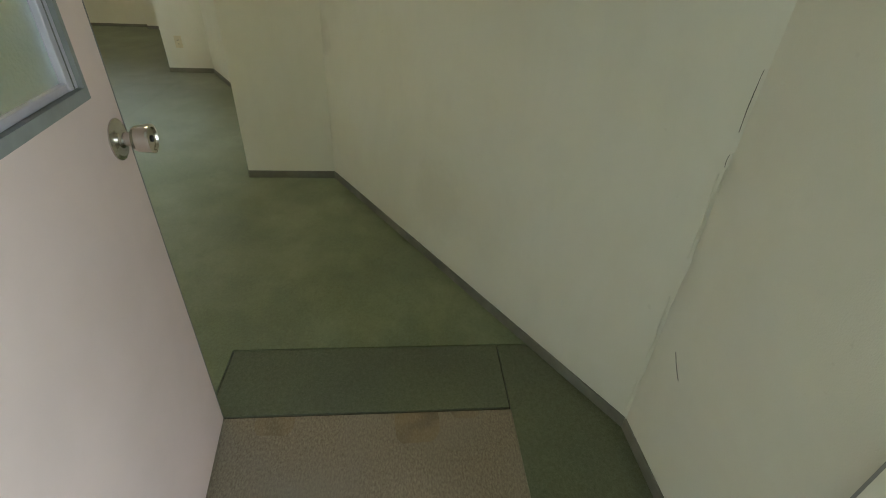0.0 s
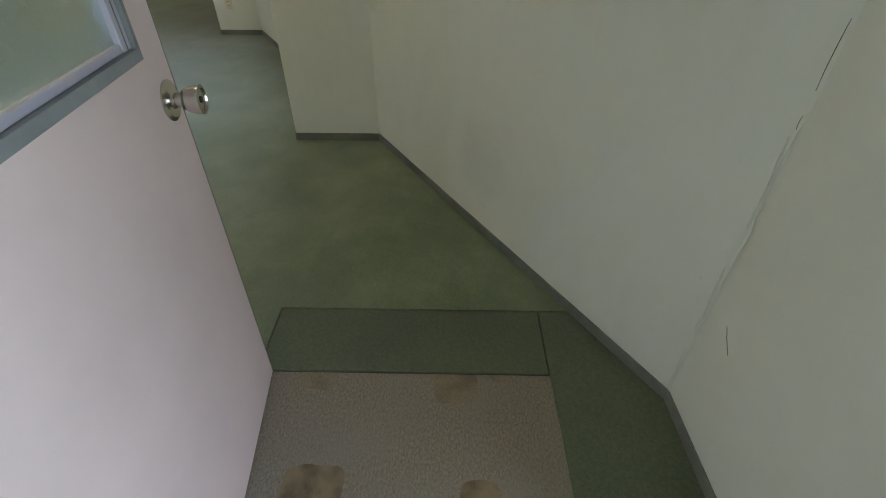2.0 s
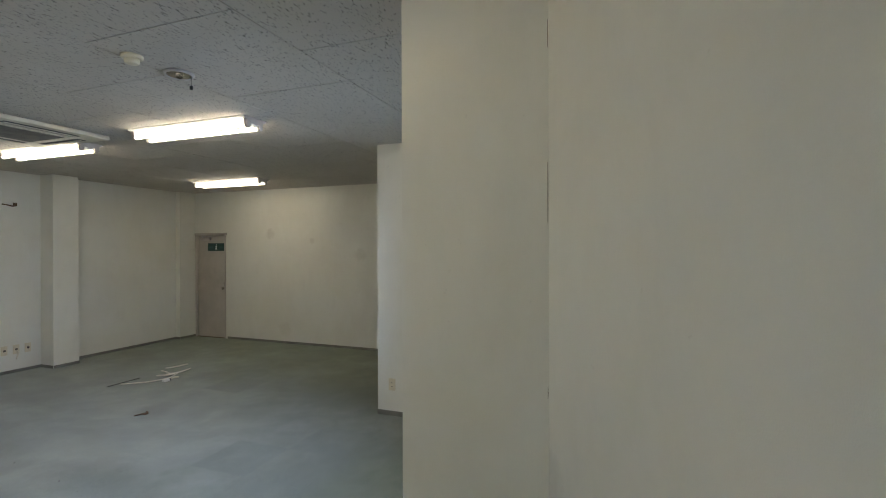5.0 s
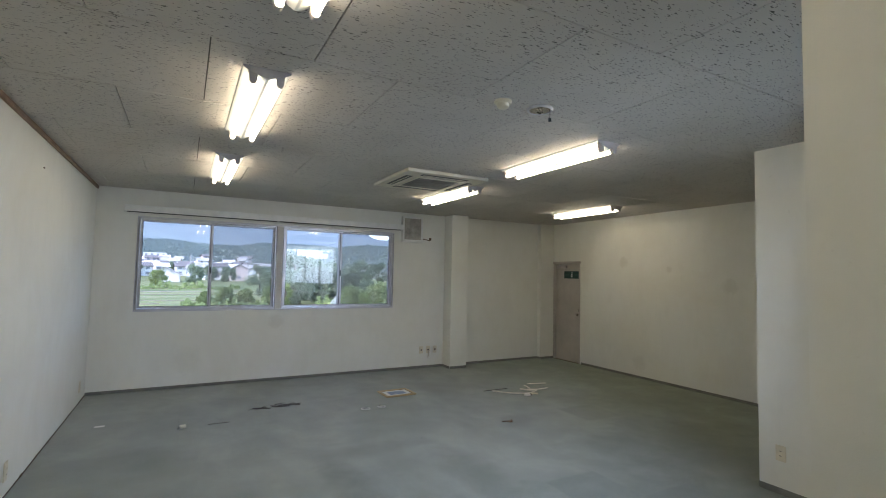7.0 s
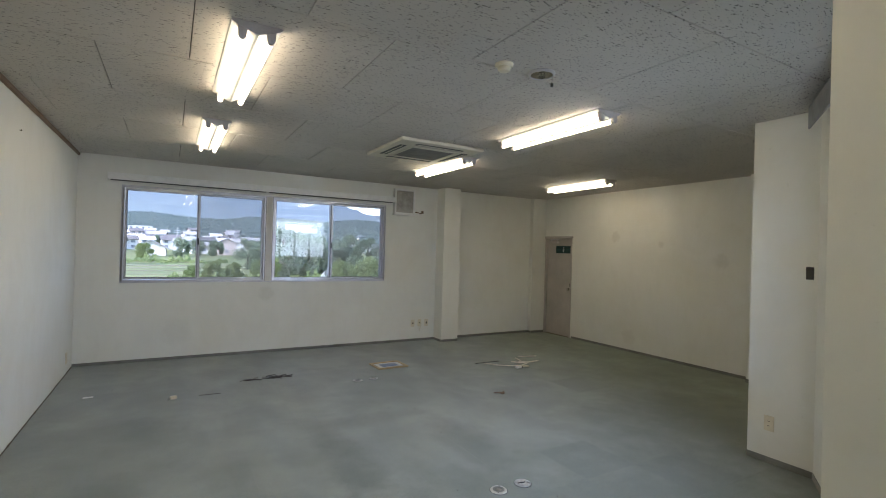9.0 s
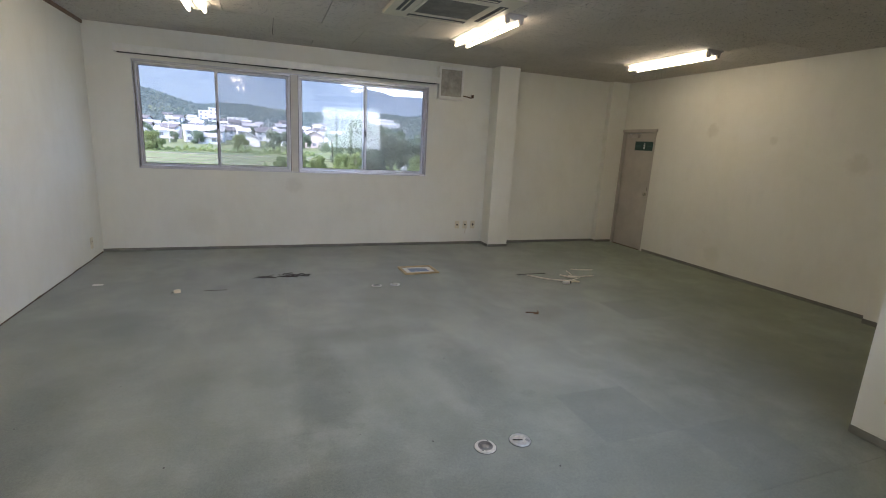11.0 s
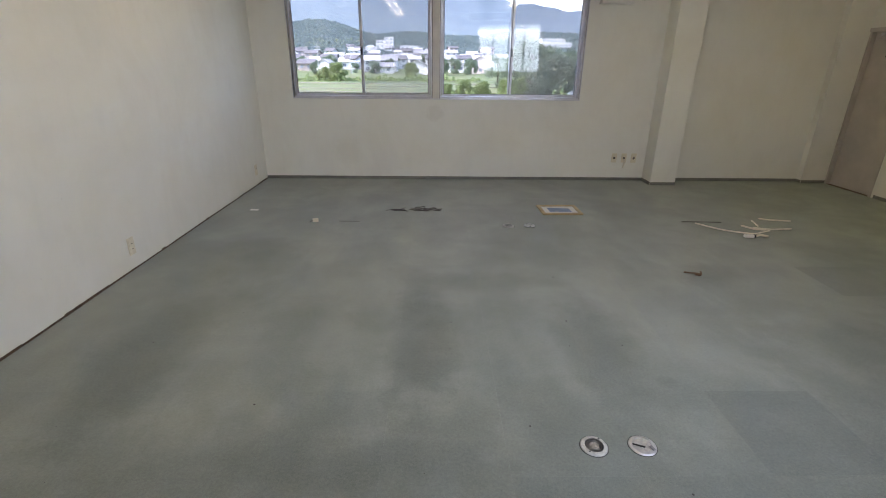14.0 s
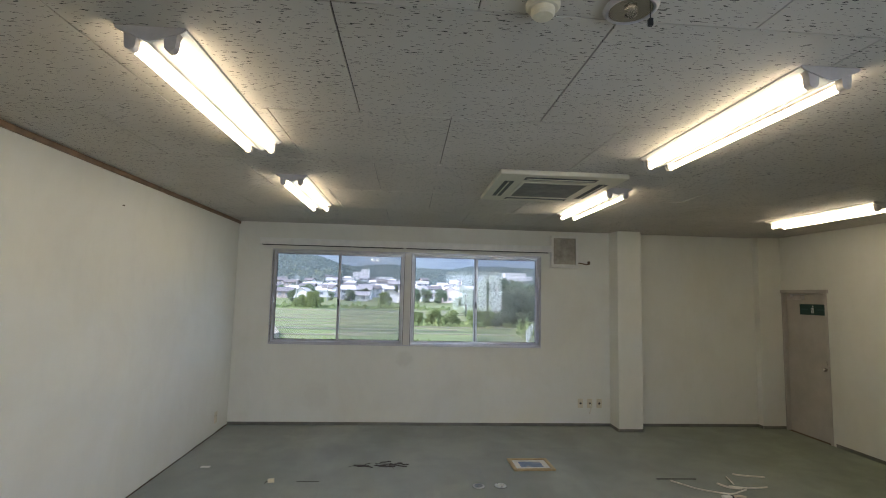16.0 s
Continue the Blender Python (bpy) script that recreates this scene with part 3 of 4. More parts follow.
IVORY = "ivory wall outlet plate with dark slots"
for x in (4.605, 4.735, 4.865):
    o = wall_plate(pose(x, 0, 0.302), IVORY if x != 4.735 else "ivory wall outlet with a white cable stub hanging out", BEIGE_PLASTIC, 1 if x < 4.8 else 2, group="outlets under the window")
    part("box_hole", boxes(((-0.014, -0.0131, -0.012), (0.014, -0.0126, 0.012)), bevel=0.0002), BROWN_PLASTIC, o)
    if x == 4.735:
        part("cable_stub", tube(bend([(0.0, -0.015, -0.01), (0.006, -0.035, -0.04), (0.0, -0.03, -0.09), (-0.008, -0.02, -0.13)]), 0.008), CABLE, o, "white cable stub")
for y, z in ((-2.978, 0.178), (-0.385, 0.19)):
    wall_plate(pose(0, y, z, 0, 0, 90), IVORY, BEIGE_PLASTIC, 2, 0.07, 0.13)
wall_plate(pose(4.985, -5.352, 0.302, 0, 0, -90), "ivory double outlet plate low on the wall", BEIGE_PLASTIC, 2, 0.07, 0.115)
wall_plate(pose(4.985, -5.594, 1.455, 0, 0, -90), "small black control plate on the wall", BLACK, 1, 0.05, 0.09, "switch")


# ---- lamps ----
def upright(outline, y0, y1):
    """A slab standing across y, with its outline given in (x, z)."""
    bm = bmesh.new()
    near, far = [[bm.verts.new((x, y, z)) for x, z in outline] for y in (y0, y1)]
    bm.faces.new(near)
    bm.faces.new(far[::-1])
    for i in range(len(outline)):
        j = (i + 1) % len(outline)
        bm.faces.new((near[i], far[i], far[j], near[j]))
    bmesh.ops.recalc_face_normals(bm, faces=bm.faces)
    return bm


def ceiling_lamp():
    """A twin-tube batten with a ridged white body, hanging from z = 0, along y from 0 to 1.24."""
    top = thing("ceiling_lamp", pose(0, 0, 0), "lit white twin-tube fluorescent ceiling lamp", "ceiling lamp", "ceiling lamps of the room")
    bm = bmesh.new()
    outline = [(-0.115, 0), (-0.115, -0.006), (-0.006, -0.058), (0.006, -0.058), (0.115, -0.006), (0.115, 0)]
    ends = [[bm.verts.new((x, y, z)) for x, z in outline] for y in (0.0, 1.24)]
    bm.faces.new(ends[0])
    bm.faces.new(ends[1][::-1])
    for i in range(6):
        bm.faces.new((ends[0][i], ends[1][i], ends[1][(i + 1) % 6], ends[0][(i + 1) % 6]))
    bmesh.ops.recalc_face_normals(bm, faces=bm.faces)
    part("body", bm, WHITE_METAL, top)
    for y0 in (0.0, 1.236):
        part("end_plate", upright([(-0.117, -0.0005), (-0.117, -0.009), (-0.1, -0.02), (-0.066, -0.03), (-0.034, -0.045), (0, -0.052), (0.034, -0.045), (0.066, -0.03), (0.1, -0.02), (0.117, -0.009), (0.117, -0.0005)], y0 - 0.001, y0 + 0.005), LAMP_END, top)
    for x in (-0.066, 0.066):
        t = part("tube", disc(bmesh.new(), (0, 0, 0), 0.0155, 1.17, 16), TUBE, top, "glowing fluorescent tube", smooth=True)
        t.matrix_local = pose(x, 0.035, -0.062, -90, 0, 0)
        for y0, y1 in ((0.004, 0.034), (1.206, 1.236)):
            tongue = [(x + 0.03, -0.012), (x + 0.021, -0.03)] + [(x + 0.0185 * math.cos(radians(a)), -0.064 - 0.0185 * math.sin(radians(a))) for a in range(0, 181, 15)] + [(x - 0.021, -0.03), (x - 0.03, -0.012)]
            part("socket", upright(tongue, y0, y1), LAMP_END, top, "grey tube socket")
    return top


lamp = ceiling_lamp()
LAMPS = [(1.345, -4.765), (1.325, -2.71), (3.81, -4.775), (3.93, -2.7), (6.38, -2.6), (1.34, -6.74)]
lamp.matrix_basis = pose(LAMPS[0][0], LAMPS[0][1], CEIL - 0.001)
for x, y in LAMPS[1:]:
    copy_thing(lamp, pose(x, y, CEIL - 0.001))

# ceiling air conditioner
ac = thing("air_conditioner", pose(3.345, -2.67, CEIL - 0.001), "ivory four-way ceiling air conditioner with a grey grille", "air conditioner")
bm = bmesh.new()
S, T = 0.47, 0.235
box(bm, (-S, -S, -0.035), (S, S, 0), 0.008)
part("panel", bm, AC_PANEL, ac)
part("grille_frame", boxes(((-0.27, -0.27, -0.043), (0.27, -0.245, -0.0352)), ((-0.27, 0.245, -0.043), (0.27, 0.27, -0.0352)), ((-0.27, -0.245, -0.043), (-0.245, 0.245, -0.0352)), ((0.245, -0.245, -0.043), (0.27, 0.245, -0.0352)), bevel=0.002), AC_PANEL, ac)
part("grille", boxes(*[((-0.244, -0.24 + 0.02 * k, -0.041), (0.244, -0.229 + 0.02 * k, -0.0353)) for k in range(24)]), AC_GRILLE, ac, "dusty grey slatted grille")
for turn in (0, 90, 180, 270):
    v = part("air_slot", boxes(((-0.27, 0.325, -0.0362), (0.27, 0.4, -0.0351))), BLACK, ac, "dark air outlet")
    v.matrix_local = pose(0, 0, 0, 0, 0, turn)
    f = part("flap", boxes(((-0.255, 0.36, -0.043), (0.255, 0.369, -0.0365)), bevel=0.002), AC_PANEL, ac)
    f.matrix_local = pose(0, 0, 0, 0, 0, turn)

alarm = thing("heat_detector", pose(2.632, -5.035, CEIL - 0.001, 180), "round ivory ceiling heat detector", "detector")
part("base", lathe([(0.052, 0), (0.052, 0.012), (0.046, 0.018)]), BEIGE_PLASTIC, alarm, smooth=False)
part("dome", lathe([(0.036, 0.018), (0.036, 0.034), (0.03, 0.042), (0.012, 0.045)]), BEIGE_PLASTIC, alarm)
emergency = thing("emergency_light", pose(2.9, -5.05, CEIL - 0.001, 180), "round recessed emergency light with a chrome reflector", "emergency light")
part("rim", lathe([(0.078, 0.0), (0.082, 0.006), (0.072, 0.016), (0.066, 0.014), (0.066, 0.001)]), ALU, emergency)
part("reflector", lathe([(0.064, 0.012), (0.05, 0.005), (0.02, 0.002), (0.004, 0.0015)]), CHROME, emergency, "chrome bowl")
part("bulb", lathe([(0.016, 0.004), (0.02, 0.012), (0.018, 0.026), (0.006, 0.034)]), glass("bulb_glass", 0.05), emergency)
part("test_cord", boxes(((0.03, 0.055, 0.01), (0.0325, 0.0575, 0.07)), ((0.025, 0.05, 0.07), (0.0375, 0.0625, 0.092)), bevel=0.001), BLACK, emergency)


# ---- exit door ----
exit_door = thing("door_2", pose(X_EAST, -0.1, 0), "closed pinkish-grey steel door with a green sign", "door", kind="structure")
part("door_frame", boxes(((-0.012, -0.715, 0), (0.1, -0.685, 1.875)), ((-0.012, -0.03, 0), (0.1, 0.0, 1.875)), ((-0.02, -0.735, 1.845), (0.1, 0.01, 1.89)), bevel=0.003), STEEL_DOOR, exit_door)
part("threshold", boxes(((-0.004, -0.685, -0.012), (0.29, -0.03, 0.0035))), RUST, exit_door, "dark brown threshold")
leaf2 = part("leaf", boxes(((0.04, -0.684, 0.004), (0.08, -0.031, 1.844)), bevel=0.002), STEEL_DOOR, exit_door)
part("handle", lathe([(0.024, 0), (0.024, 0.006), (0.01, 0.01), (0.01, 0.035), (0.024, 0.04), (0.024, 0.06), (0.016, 0.066)], 20), CHROME, leaf2).matrix_local = pose(0.04, -0.645, 0.895, 0, -90, 0)
part("lock_plate", boxes(((0.036, -0.66, 0.94), (0.0395, -0.63, 1.0)), bevel=0.001), BLACK, leaf2)
part("door_closer", boxes(((-0.012, -0.34, 1.755), (0.0395, -0.1, 1.812)), bevel=0.008), LAMP_END, leaf2, "grey door closer")
part("closer_arm", boxes(((-0.02, -0.42, 1.822), (-0.006, -0.16, 1.832)), ((-0.02, -0.2, 1.8), (0.01, -0.17, 1.822)), bevel=0.002), ALU, leaf2)
sign = tagged(part("exit_sign", boxes(((X_EAST + 0.034, -0.765, 1.565), (X_EAST + 0.0395, -0.355, 1.705)), bevel=0.001), SIGN_GREEN), "dark green exit sign with a white symbol", "sign")
bm = boxes(((X_EAST + 0.0315, -0.575, 1.59), (X_EAST + 0.0323, -0.56, 1.66)), ((X_EAST + 0.0315, -0.56, 1.64), (X_EAST + 0.0323, -0.535, 1.652)), ((X_EAST + 0.0315, -0.552, 1.59), (X_EAST + 0.0323, -0.54, 1.625)), ((X_EAST + 0.0315, -0.575, 1.668), (X_EAST + 0.0323, -0.558, 1.685)))
part("plain_symbol", bm, SIGN_WHITE, sign, "white exit symbol")
FADED = worn("sign_faded", (0.025, 0.08, 0.072), 0.4)
for y in (-0.74, -0.49):
    part("bar", boxes(((X_EAST + 0.0325, y, 1.625), (X_EAST + 0.0338, y + 0.11, 1.645))), FADED, sign)

structure("stair_wall", boxes(((7.751, -1.2, -0.3), (7.85, 0.2, CEIL))), CONCRETE, "plain wall behind the exit door", "wall")

# ---- entrance door ----
entry = thing("door_1", pose(-0.2987, -7.1515, 0.006, 0, 0.85, 6.98), "open pink-beige door with a pebbled glass light", "door", kind="structure")
L = 0.98
G0, G1, H0, H1 = 0.105, 0.87, 1.075, 1.86
part("leaf", boxes(((0, 0, 0.01), (L - G1, 0.038, 2.0)), ((L - G0, 0, 0.01), (L - 0.003, 0.038, 2.0)), ((L - G1, 0, 0.01), (L - G0, 0.038, H0)), ((L - G1, 0, H1), (L - G0, 0.038, 2.0))), DOOR, entry)
part("edge_strip", boxes(((L - 0.0028, -0.001, 0.01), (L, 0.039, 2.0)), ((L - 0.008, 0.0382, 0.01), (L - 0.003, 0.0395, 2.0))), DOOR_EDGE, entry, "dark metal edge")
part("glazing_frame", boxes(((L - G1, -0.004, H0), (L - G1 + 0.012, 0.042, H1)), ((L - G0 - 0.012, -0.004, H0), (L - G0, 0.042, H1)), ((L - G1 + 0.012, -0.004, H0), (L - G0 - 0.012, 0.042, H0 + 0.022)), ((L - G1 + 0.012, -0.004, H1 - 0.022), (L - G0 - 0.012, 0.042, H1))), GASKET, entry, "grey flush glazing frame")
part("glazing_bead", boxes(((L - G1 + 0.013, 0.004, H0 + 0.023), (L - G1 + 0.045, 0.034, H1 - 0.023)), ((L - G0 - 0.045, 0.004, H0 + 0.023), (L - G0 - 0.013, 0.034, H1 - 0.023)), ((L - G1 + 0.045, 0.006, H0 + 0.023), (L - G0 - 0.045, 0.032, H0 + 0.038)), ((L - G1 + 0.045, 0.006, H1 - 0.04), (L - G0 - 0.045, 0.032, H1 - 0.023)), bevel=0.002), ALU_MAUVE, entry, "mauve aluminium bead")
for x in (L - G1 + 0.029, L - G0 - 0.029):
    part("bead_groove", boxes(((x - 0.001, 0.0025, H0 + 0.024), (x + 0.001, 0.0038, H1 - 0.024))), DOOR_EDGE, entry, "dark groove in the bead")
gl = part("glass", boxes(((L - G1 + 0.043, 0.016, H0 + 0.036), (L - G0 - 0.043, 0.022, H1 - 0.038))), PEBBLED, entry, "pebbled obscure glass")
gl.visible_shadow = False
KNOB = [(0.037, 0), (0.037, 0.003), (0.03, 0.007), (0.016, 0.009), (0.0125, 0.014), (0.0125, 0.03), (0.02, 0.034), (0.0235, 0.042), (0.0265, 0.068), (0.0265, 0.074), (0.021, 0.0755), (0.019, 0.071)]
for side in (1, -1):
    k = part("knob", lathe([(1.15 * a, 0.9 * b) for a, b in KNOB], 40), CHROME, entry, "round satin steel knob", smooth=False)
    k.matrix_local = pose(L - 0.05, 0 if side > 0 else 0.038, 0.975, 90 * side, 0, 0)
    part("keyhole", lathe([(0.007, 0.062), (0.007, 0.066)], 12), BLACK, k)
for z in (0.25, 1.75):
    part("hinge", disc(bmesh.new(), (0.0, -0.008, z), 0.007, 0.1, 12), ALU, entry)
structure("door_frame_entrance", boxes(((-0.36, -7.045, 0), (0.004, -7.0205, 2.05)), ((-0.36, -8.345, 0), (0.006, -8.321, 2.05)), ((-0.36, -8.32, 2.012), (0.006, -7.046, 2.05))), GASKET, "grey steel entrance door frame", "door frame")


# ---- slanted wall: window, blind box, cracked paper ----
sw = thing("window_3", SLANT_AT @ pose(SW0, -TH, SZ0), "high window of four panes in the slanted wall", "window", kind="structure")
W3, H3 = SW1 - SW0, SZ1 - SZ0
part("window_frame", ring_frame(W3, H3, 0.03, TH - 0.03), ALU, sw)
for k in range(4):
    a = 0.03 + k * (W3 - 0.06) / 4
    b = a + (W3 - 0.06) / 4
    s = part("sash", ring_frame(b - a, H3 - 0.06, 0.024, 0.026), ALU, sw)
    s.location = (a, 0.05, 0.03)
    p = part("pane", boxes(((0.02, 0.011, 0.02), (b - a - 0.02, 0.015, H3 - 0.08))), PANE, s)
    p.visible_shadow = False
vb = thing("curtain_box", SLANT_AT @ pose(SW0 - 0.1, 0, 2.44), "grey curtain box above the slanted wall's window", "curtain box")
part("front_board", boxes(((0, 0.1, 0), (W3 + 0.2, 0.112, 0.15)), bevel=0.002), GASKET, vb)
part("top_board", boxes(((0, 0.001, 0.135), (W3 + 0.2, 0.0995, 0.15))), ALU_MAUVE, vb)
part("rail", boxes(((0.02, 0.035, 0.1), (W3 + 0.18, 0.06, 0.134))), BLACK, vb)


def sliver(m, length, width, depth, bow, seed):
    """A thin torn slit or crease, along z of m."""
    r = random.Random(seed)
    bm = bmesh.new()
    rows = []
    n = 9
    for i in range(n):
        t = i / (n - 1)
        w = width * math.sin(math.pi * (0.06 + 0.88 * t)) + 0.0004
        off = bow * math.sin(math.pi * t) + r.uniform(-1, 1) * width * 0.5
        rows.append([bm.verts.new((off - w, 0, t * length)), bm.verts.new((off, -depth, t * length)), bm.verts.new((off + w, 0, t * length))])
    for a, b in zip(rows, rows[1:]):
        for k in range(2):
            bm.faces.new((a[k], a[k + 1], b[k + 1], b[k]))
    return bm


crack = thing("paper_crease", pose(0.585, -8.345, 0), "creased and split wallpaper along the wall corner", "wallpaper crease")
for k, (z, ln, w, mat, bow) in enumerate(((0.08, 0.14, 0.004, WALL, 0.003), (0.2, 0.16, 0.005, WALL, -0.004), (0.33, 0.2, 0.005, WALL, 0.004), (0.5, 0.22, 0.006, WALL, -0.005), (0.69, 0.2, 0.005, WALL, 0.005), (0.86, 0.1, 0.003, WALL, 0.003))):
    o = part("crease", sliver(None, ln * 1.15, w, 0.0022, bow * 0.4, k), mat, crack)
    o.matrix_local = pose(0.004 * (-1) ** k, 0.006, z, 0, 1.2 * (-1) ** k, 16)
for k, (z, ln, w) in enumerate(((0.94, 0.03, 0.0004), (1.02, 0.13, 0.0006), (1.5, 0.1, 0.0004))):
    o = part("split", sliver(None, ln, w, 0.001, 0.002, 30 + k), BLACK, crack, "dark split in the paper")
    o.matrix_local = pose(0.0, 0.0065, z, 0, 0, 16)
slit = tagged(part("paper_slit", sliver(None, 0.075, 0.0011, 0.001, 0.002, 50), BLACK), "thin vertical slit in the wallpaper", "wallpaper slit")
slit.matrix_world = pose(0.457, -8.3515, 0.382, 0, 41, 1)
gap = thing("paper_gap", pose(2.4785, -7.183, 0), "open wallpaper joint in the pillar corner", "wallpaper gap")
for k, (z, ln) in enumerate(((1.12, 0.04), (1.7, 0.2), (2.28, 0.09))):
    part("split", sliver(None, ln, 0.001, 0.001, 0.001, 60 + k), RUST, gap).matrix_local = pose(-0.004, 0.002, z, 0, 0, -30)


# ---- things on the floor ----
TARNISH = worn("tarnished_lid", (0.4, 0.38, 0.34), 0.45, 0.4, vary=0.3, scale=30)
RING_STEEL = worn("worn_ring_steel", (0.5, 0.51, 0.51), 0.32, 0.6, vary=0.2, scale=30)
PALE_RING = worn("dull_pale_metal", (0.56, 0.55, 0.51), 0.5, 0.2, vary=0.25, scale=40)


def floor_socket(m, opened, label):
    """A round floor outlet; opened ones have the lid tipped up."""
    top = thing("floor_outlet", m, label, "floor outlet", "floor outlets")
    part("ring", lathe([(0.066, 0.0), (0.066, 0.003), (0.061, 0.007), (0.046, 0.008), (0.044, 0.005), (0.044, 0.001)], 40), PALE_RING if not opened else RING_STEEL, top, "pale metal ring")
    part("edge_gap", lathe([(0.0665, 0.0), (0.0665, 0.0015), (0.0695, 0.0015), (0.07, 0.0)], 40), BLACK, top, "dark gap round the ring")
    if not opened:
        part("lid", lathe([(0.043, 0.001), (0.043, 0.006), (0.034, 0.0065), (0.033, 0.0045), (0.024, 0.0045), (0.023, 0.0065), (0.012, 0.0065), (0.011, 0.0085), (0.003, 0.009)], 36), TARNISH, top, "tarnished grey lid")
        for r0, r1 in ((0.0435, 0.045), (0.028, 0.0288), (0.016, 0.0166)):
            part("groove", lathe([(r0, 0.0064), (r0, 0.0084), (r1, 0.0084), (r1, 0.0064)], 36), GASKET, top, "grey ring groove")
        for a in (50, 230):
            part("screw", disc(bmesh.new(), (0.053 * math.cos(radians(a)), 0.053 * math.sin(radians(a)), 0.0078), 0.0045, 0.0012, 12), BLACK, top)
    else:
        part("well", lathe([(0.0435, 0.001), (0.0435, 0.003), (0.01, 0.0032)], 36), PALE_RING, top)
        part("flap_edge", boxes(((-0.036, -0.03, -0.001), (-0.032, 0.031, 0.0045))), BLACK, top).matrix_local = pose(-0.002, 0.006, 0.012, -14, 8, 25)
        part("flap", boxes(((-0.035, -0.028, 0.0), (0.032, 0.03, 0.004)), bevel=0.0015), PALE_RING, top).matrix_local = pose(-0.002, 0.006, 0.012, -14, 8, 25)
        part("catch", boxes(((0.02, -0.05, 0.007), (0.034, -0.022, 0.012)), bevel=0.001), GASKET, top)
    top.scale = (0.84, 0.84, 1)
    return top


floor_socket(pose(2.89, -4.757, 0.0005, 0, 0, 0), False, "round floor outlet with a white ring and closed lid")
floor_socket(pose(3.09, -4.755, 0.0005, 0, 0, 20), True, "round metal floor outlet with its lid ajar")
floor_socket(pose(2.94, -1.954, 0.0005, 0, 0, 10), False, "round floor outlet with a white ring and closed lid")
floor_socket(pose(3.142, -1.945, 0.0005, 0, 0, -30), True, "round metal floor outlet with its lid ajar")

GOLD = worn("gilt_wood", (0.46, 0.34, 0.17), 0.45, 0.2, vary=0.25, scale=20)
PIC = material("painted_picture", (0.2, 0.25, 0.4), 0.35)
n = Nodes(PIC)
v = n.coords((1, 1, 1))
c = n.ramp(n.noise(v, 7, 4, 0.6, 1.0), [(0.3, (0.05, 0.08, 0.16)), (0.48, (0.11, 0.19, 0.36)), (0.57, (0.26, 0.3, 0.36)), (0.66, (0.6, 0.32, 0.1))])
n.colour(c)
pic = thing("framed_picture", pose(3.35, -1.6, 0.0005, 0, 0, 1.5), "small blue print with white mat in a gilt frame on carpet", "picture")
PW, PH = 0.42, 0.325
part("picture_frame", boxes(((0, 0, 0), (0.035, PH, 0.018)), ((PW - 0.035, 0, 0), (PW, PH, 0.018)), ((0.035, 0, 0), (PW - 0.035, 0.035, 0.018)), ((0.035, PH - 0.035, 0), (PW - 0.035, PH, 0.018)), bevel=0.004), GOLD, pic)
part("mat_board", boxes(((0.034, 0.034, 0.002), (PW - 0.034, PH - 0.034, 0.008))), PAPER, pic)
part("print", boxes(((0.095, 0.088, 0.0085), (PW - 0.095, PH - 0.088, 0.0095))), PIC, pic, "blue and orange painted print")

wires = thing("cable_bundle", pose(0, 0, 0), "tangle of dark loose cables on the carpet", "cables")
rng = random.Random(8)
for k in range(16):
    x0 = rng.uniform(1.95, 2.12) if k > 3 else rng.uniform(1.68, 1.85)
    x1 = x0 + rng.uniform(0.06, 0.2)
    y0 = rng.uniform(-1.5, -1.38) if k > 3 else rng.uniform(-1.475, -1.445)
    lean = rng.uniform(-0.05, 0.05)
    pts = [(x0 + (x1 - x0) * i / 4, y0 + lean * i / 4 + rng.uniform(-0.016, 0.016), 0.004 + rng.uniform(0, 0.012)) for i in range(5)]
    part("cable", tube(bend(pts), rng.choice((0.002, 0.003, 0.005)), 6), DARK_CABLE, wires)
rod = tagged(part("thin_rod", tube([(1.295, -1.834, 0.0035), (1.497, -1.836, 0.0035)], 0.0025, 8), DARK_CABLE), "thin dark rod lying on the carpet", "rod")
blk = thing("junction_block", pose(1.07, -1.84, 0.0005, 0, 0, 15), "small ivory connector block on the carpet", "connector")
part("body", boxes(((-0.028, -0.02, 0), (0.028, 0.02, 0.028)), bevel=0.005), BEIGE_PLASTIC, blk)
part("wire", tube(bend([(-0.028, 0, 0.012), (-0.05, -0.008, 0.004), (-0.055, -0.03, 0.003)]), 0.003, 6), DARK_CABLE, blk)
scrap = tagged(part("paper_scrap", boxes(((0.3, -1.485, 0.0006), (0.385, -1.44, 0.003)), bevel=0.001), PAPER), "white scrap of paper on the carpet", "paper")

cords = thing("cable_covers", pose(0, 0, 0), "loose ivory cable covers and cord on the carpet", "cables")
for pts, r in (([(4.80, -1.855, 0.008), (4.94, -2.04, 0.009), (5.07, -2.12, 0.008), (5.19, -2.165, 0.01), (5.3, -2.12, 0.009), (5.4, -2.07, 0.008)], 0.0085),
               ([(5.21, -1.94, 0.012), (5.215, -2.0, 0.02), (5.26, -2.06, 0.02), (5.36, -2.06, 0.012)], 0.011),
               ([(5.26, -2.035, 0.025), (5.4, -2.05, 0.014), (5.52, -2.04, 0.01), (5.64, -2.02, 0.008)], 0.0095),
               ([(5.412, -1.777, 0.01), (5.38, -1.87, 0.016), (5.34, -1.985, 0.022)], 0.0085),
               ([(5.528, -1.703, 0.009), (5.62, -1.745, 0.009), (5.8, -1.782, 0.009)], 0.009)):
    part("cord", tube(bend(pts), r * 0.82, 8), CABLE, cords)
part("dark_rod", tube([(4.687, -1.807, 0.005), (5.08, -1.814, 0.005)], 0.0045, 6), DARK_CABLE, cords, "thin dark rod")
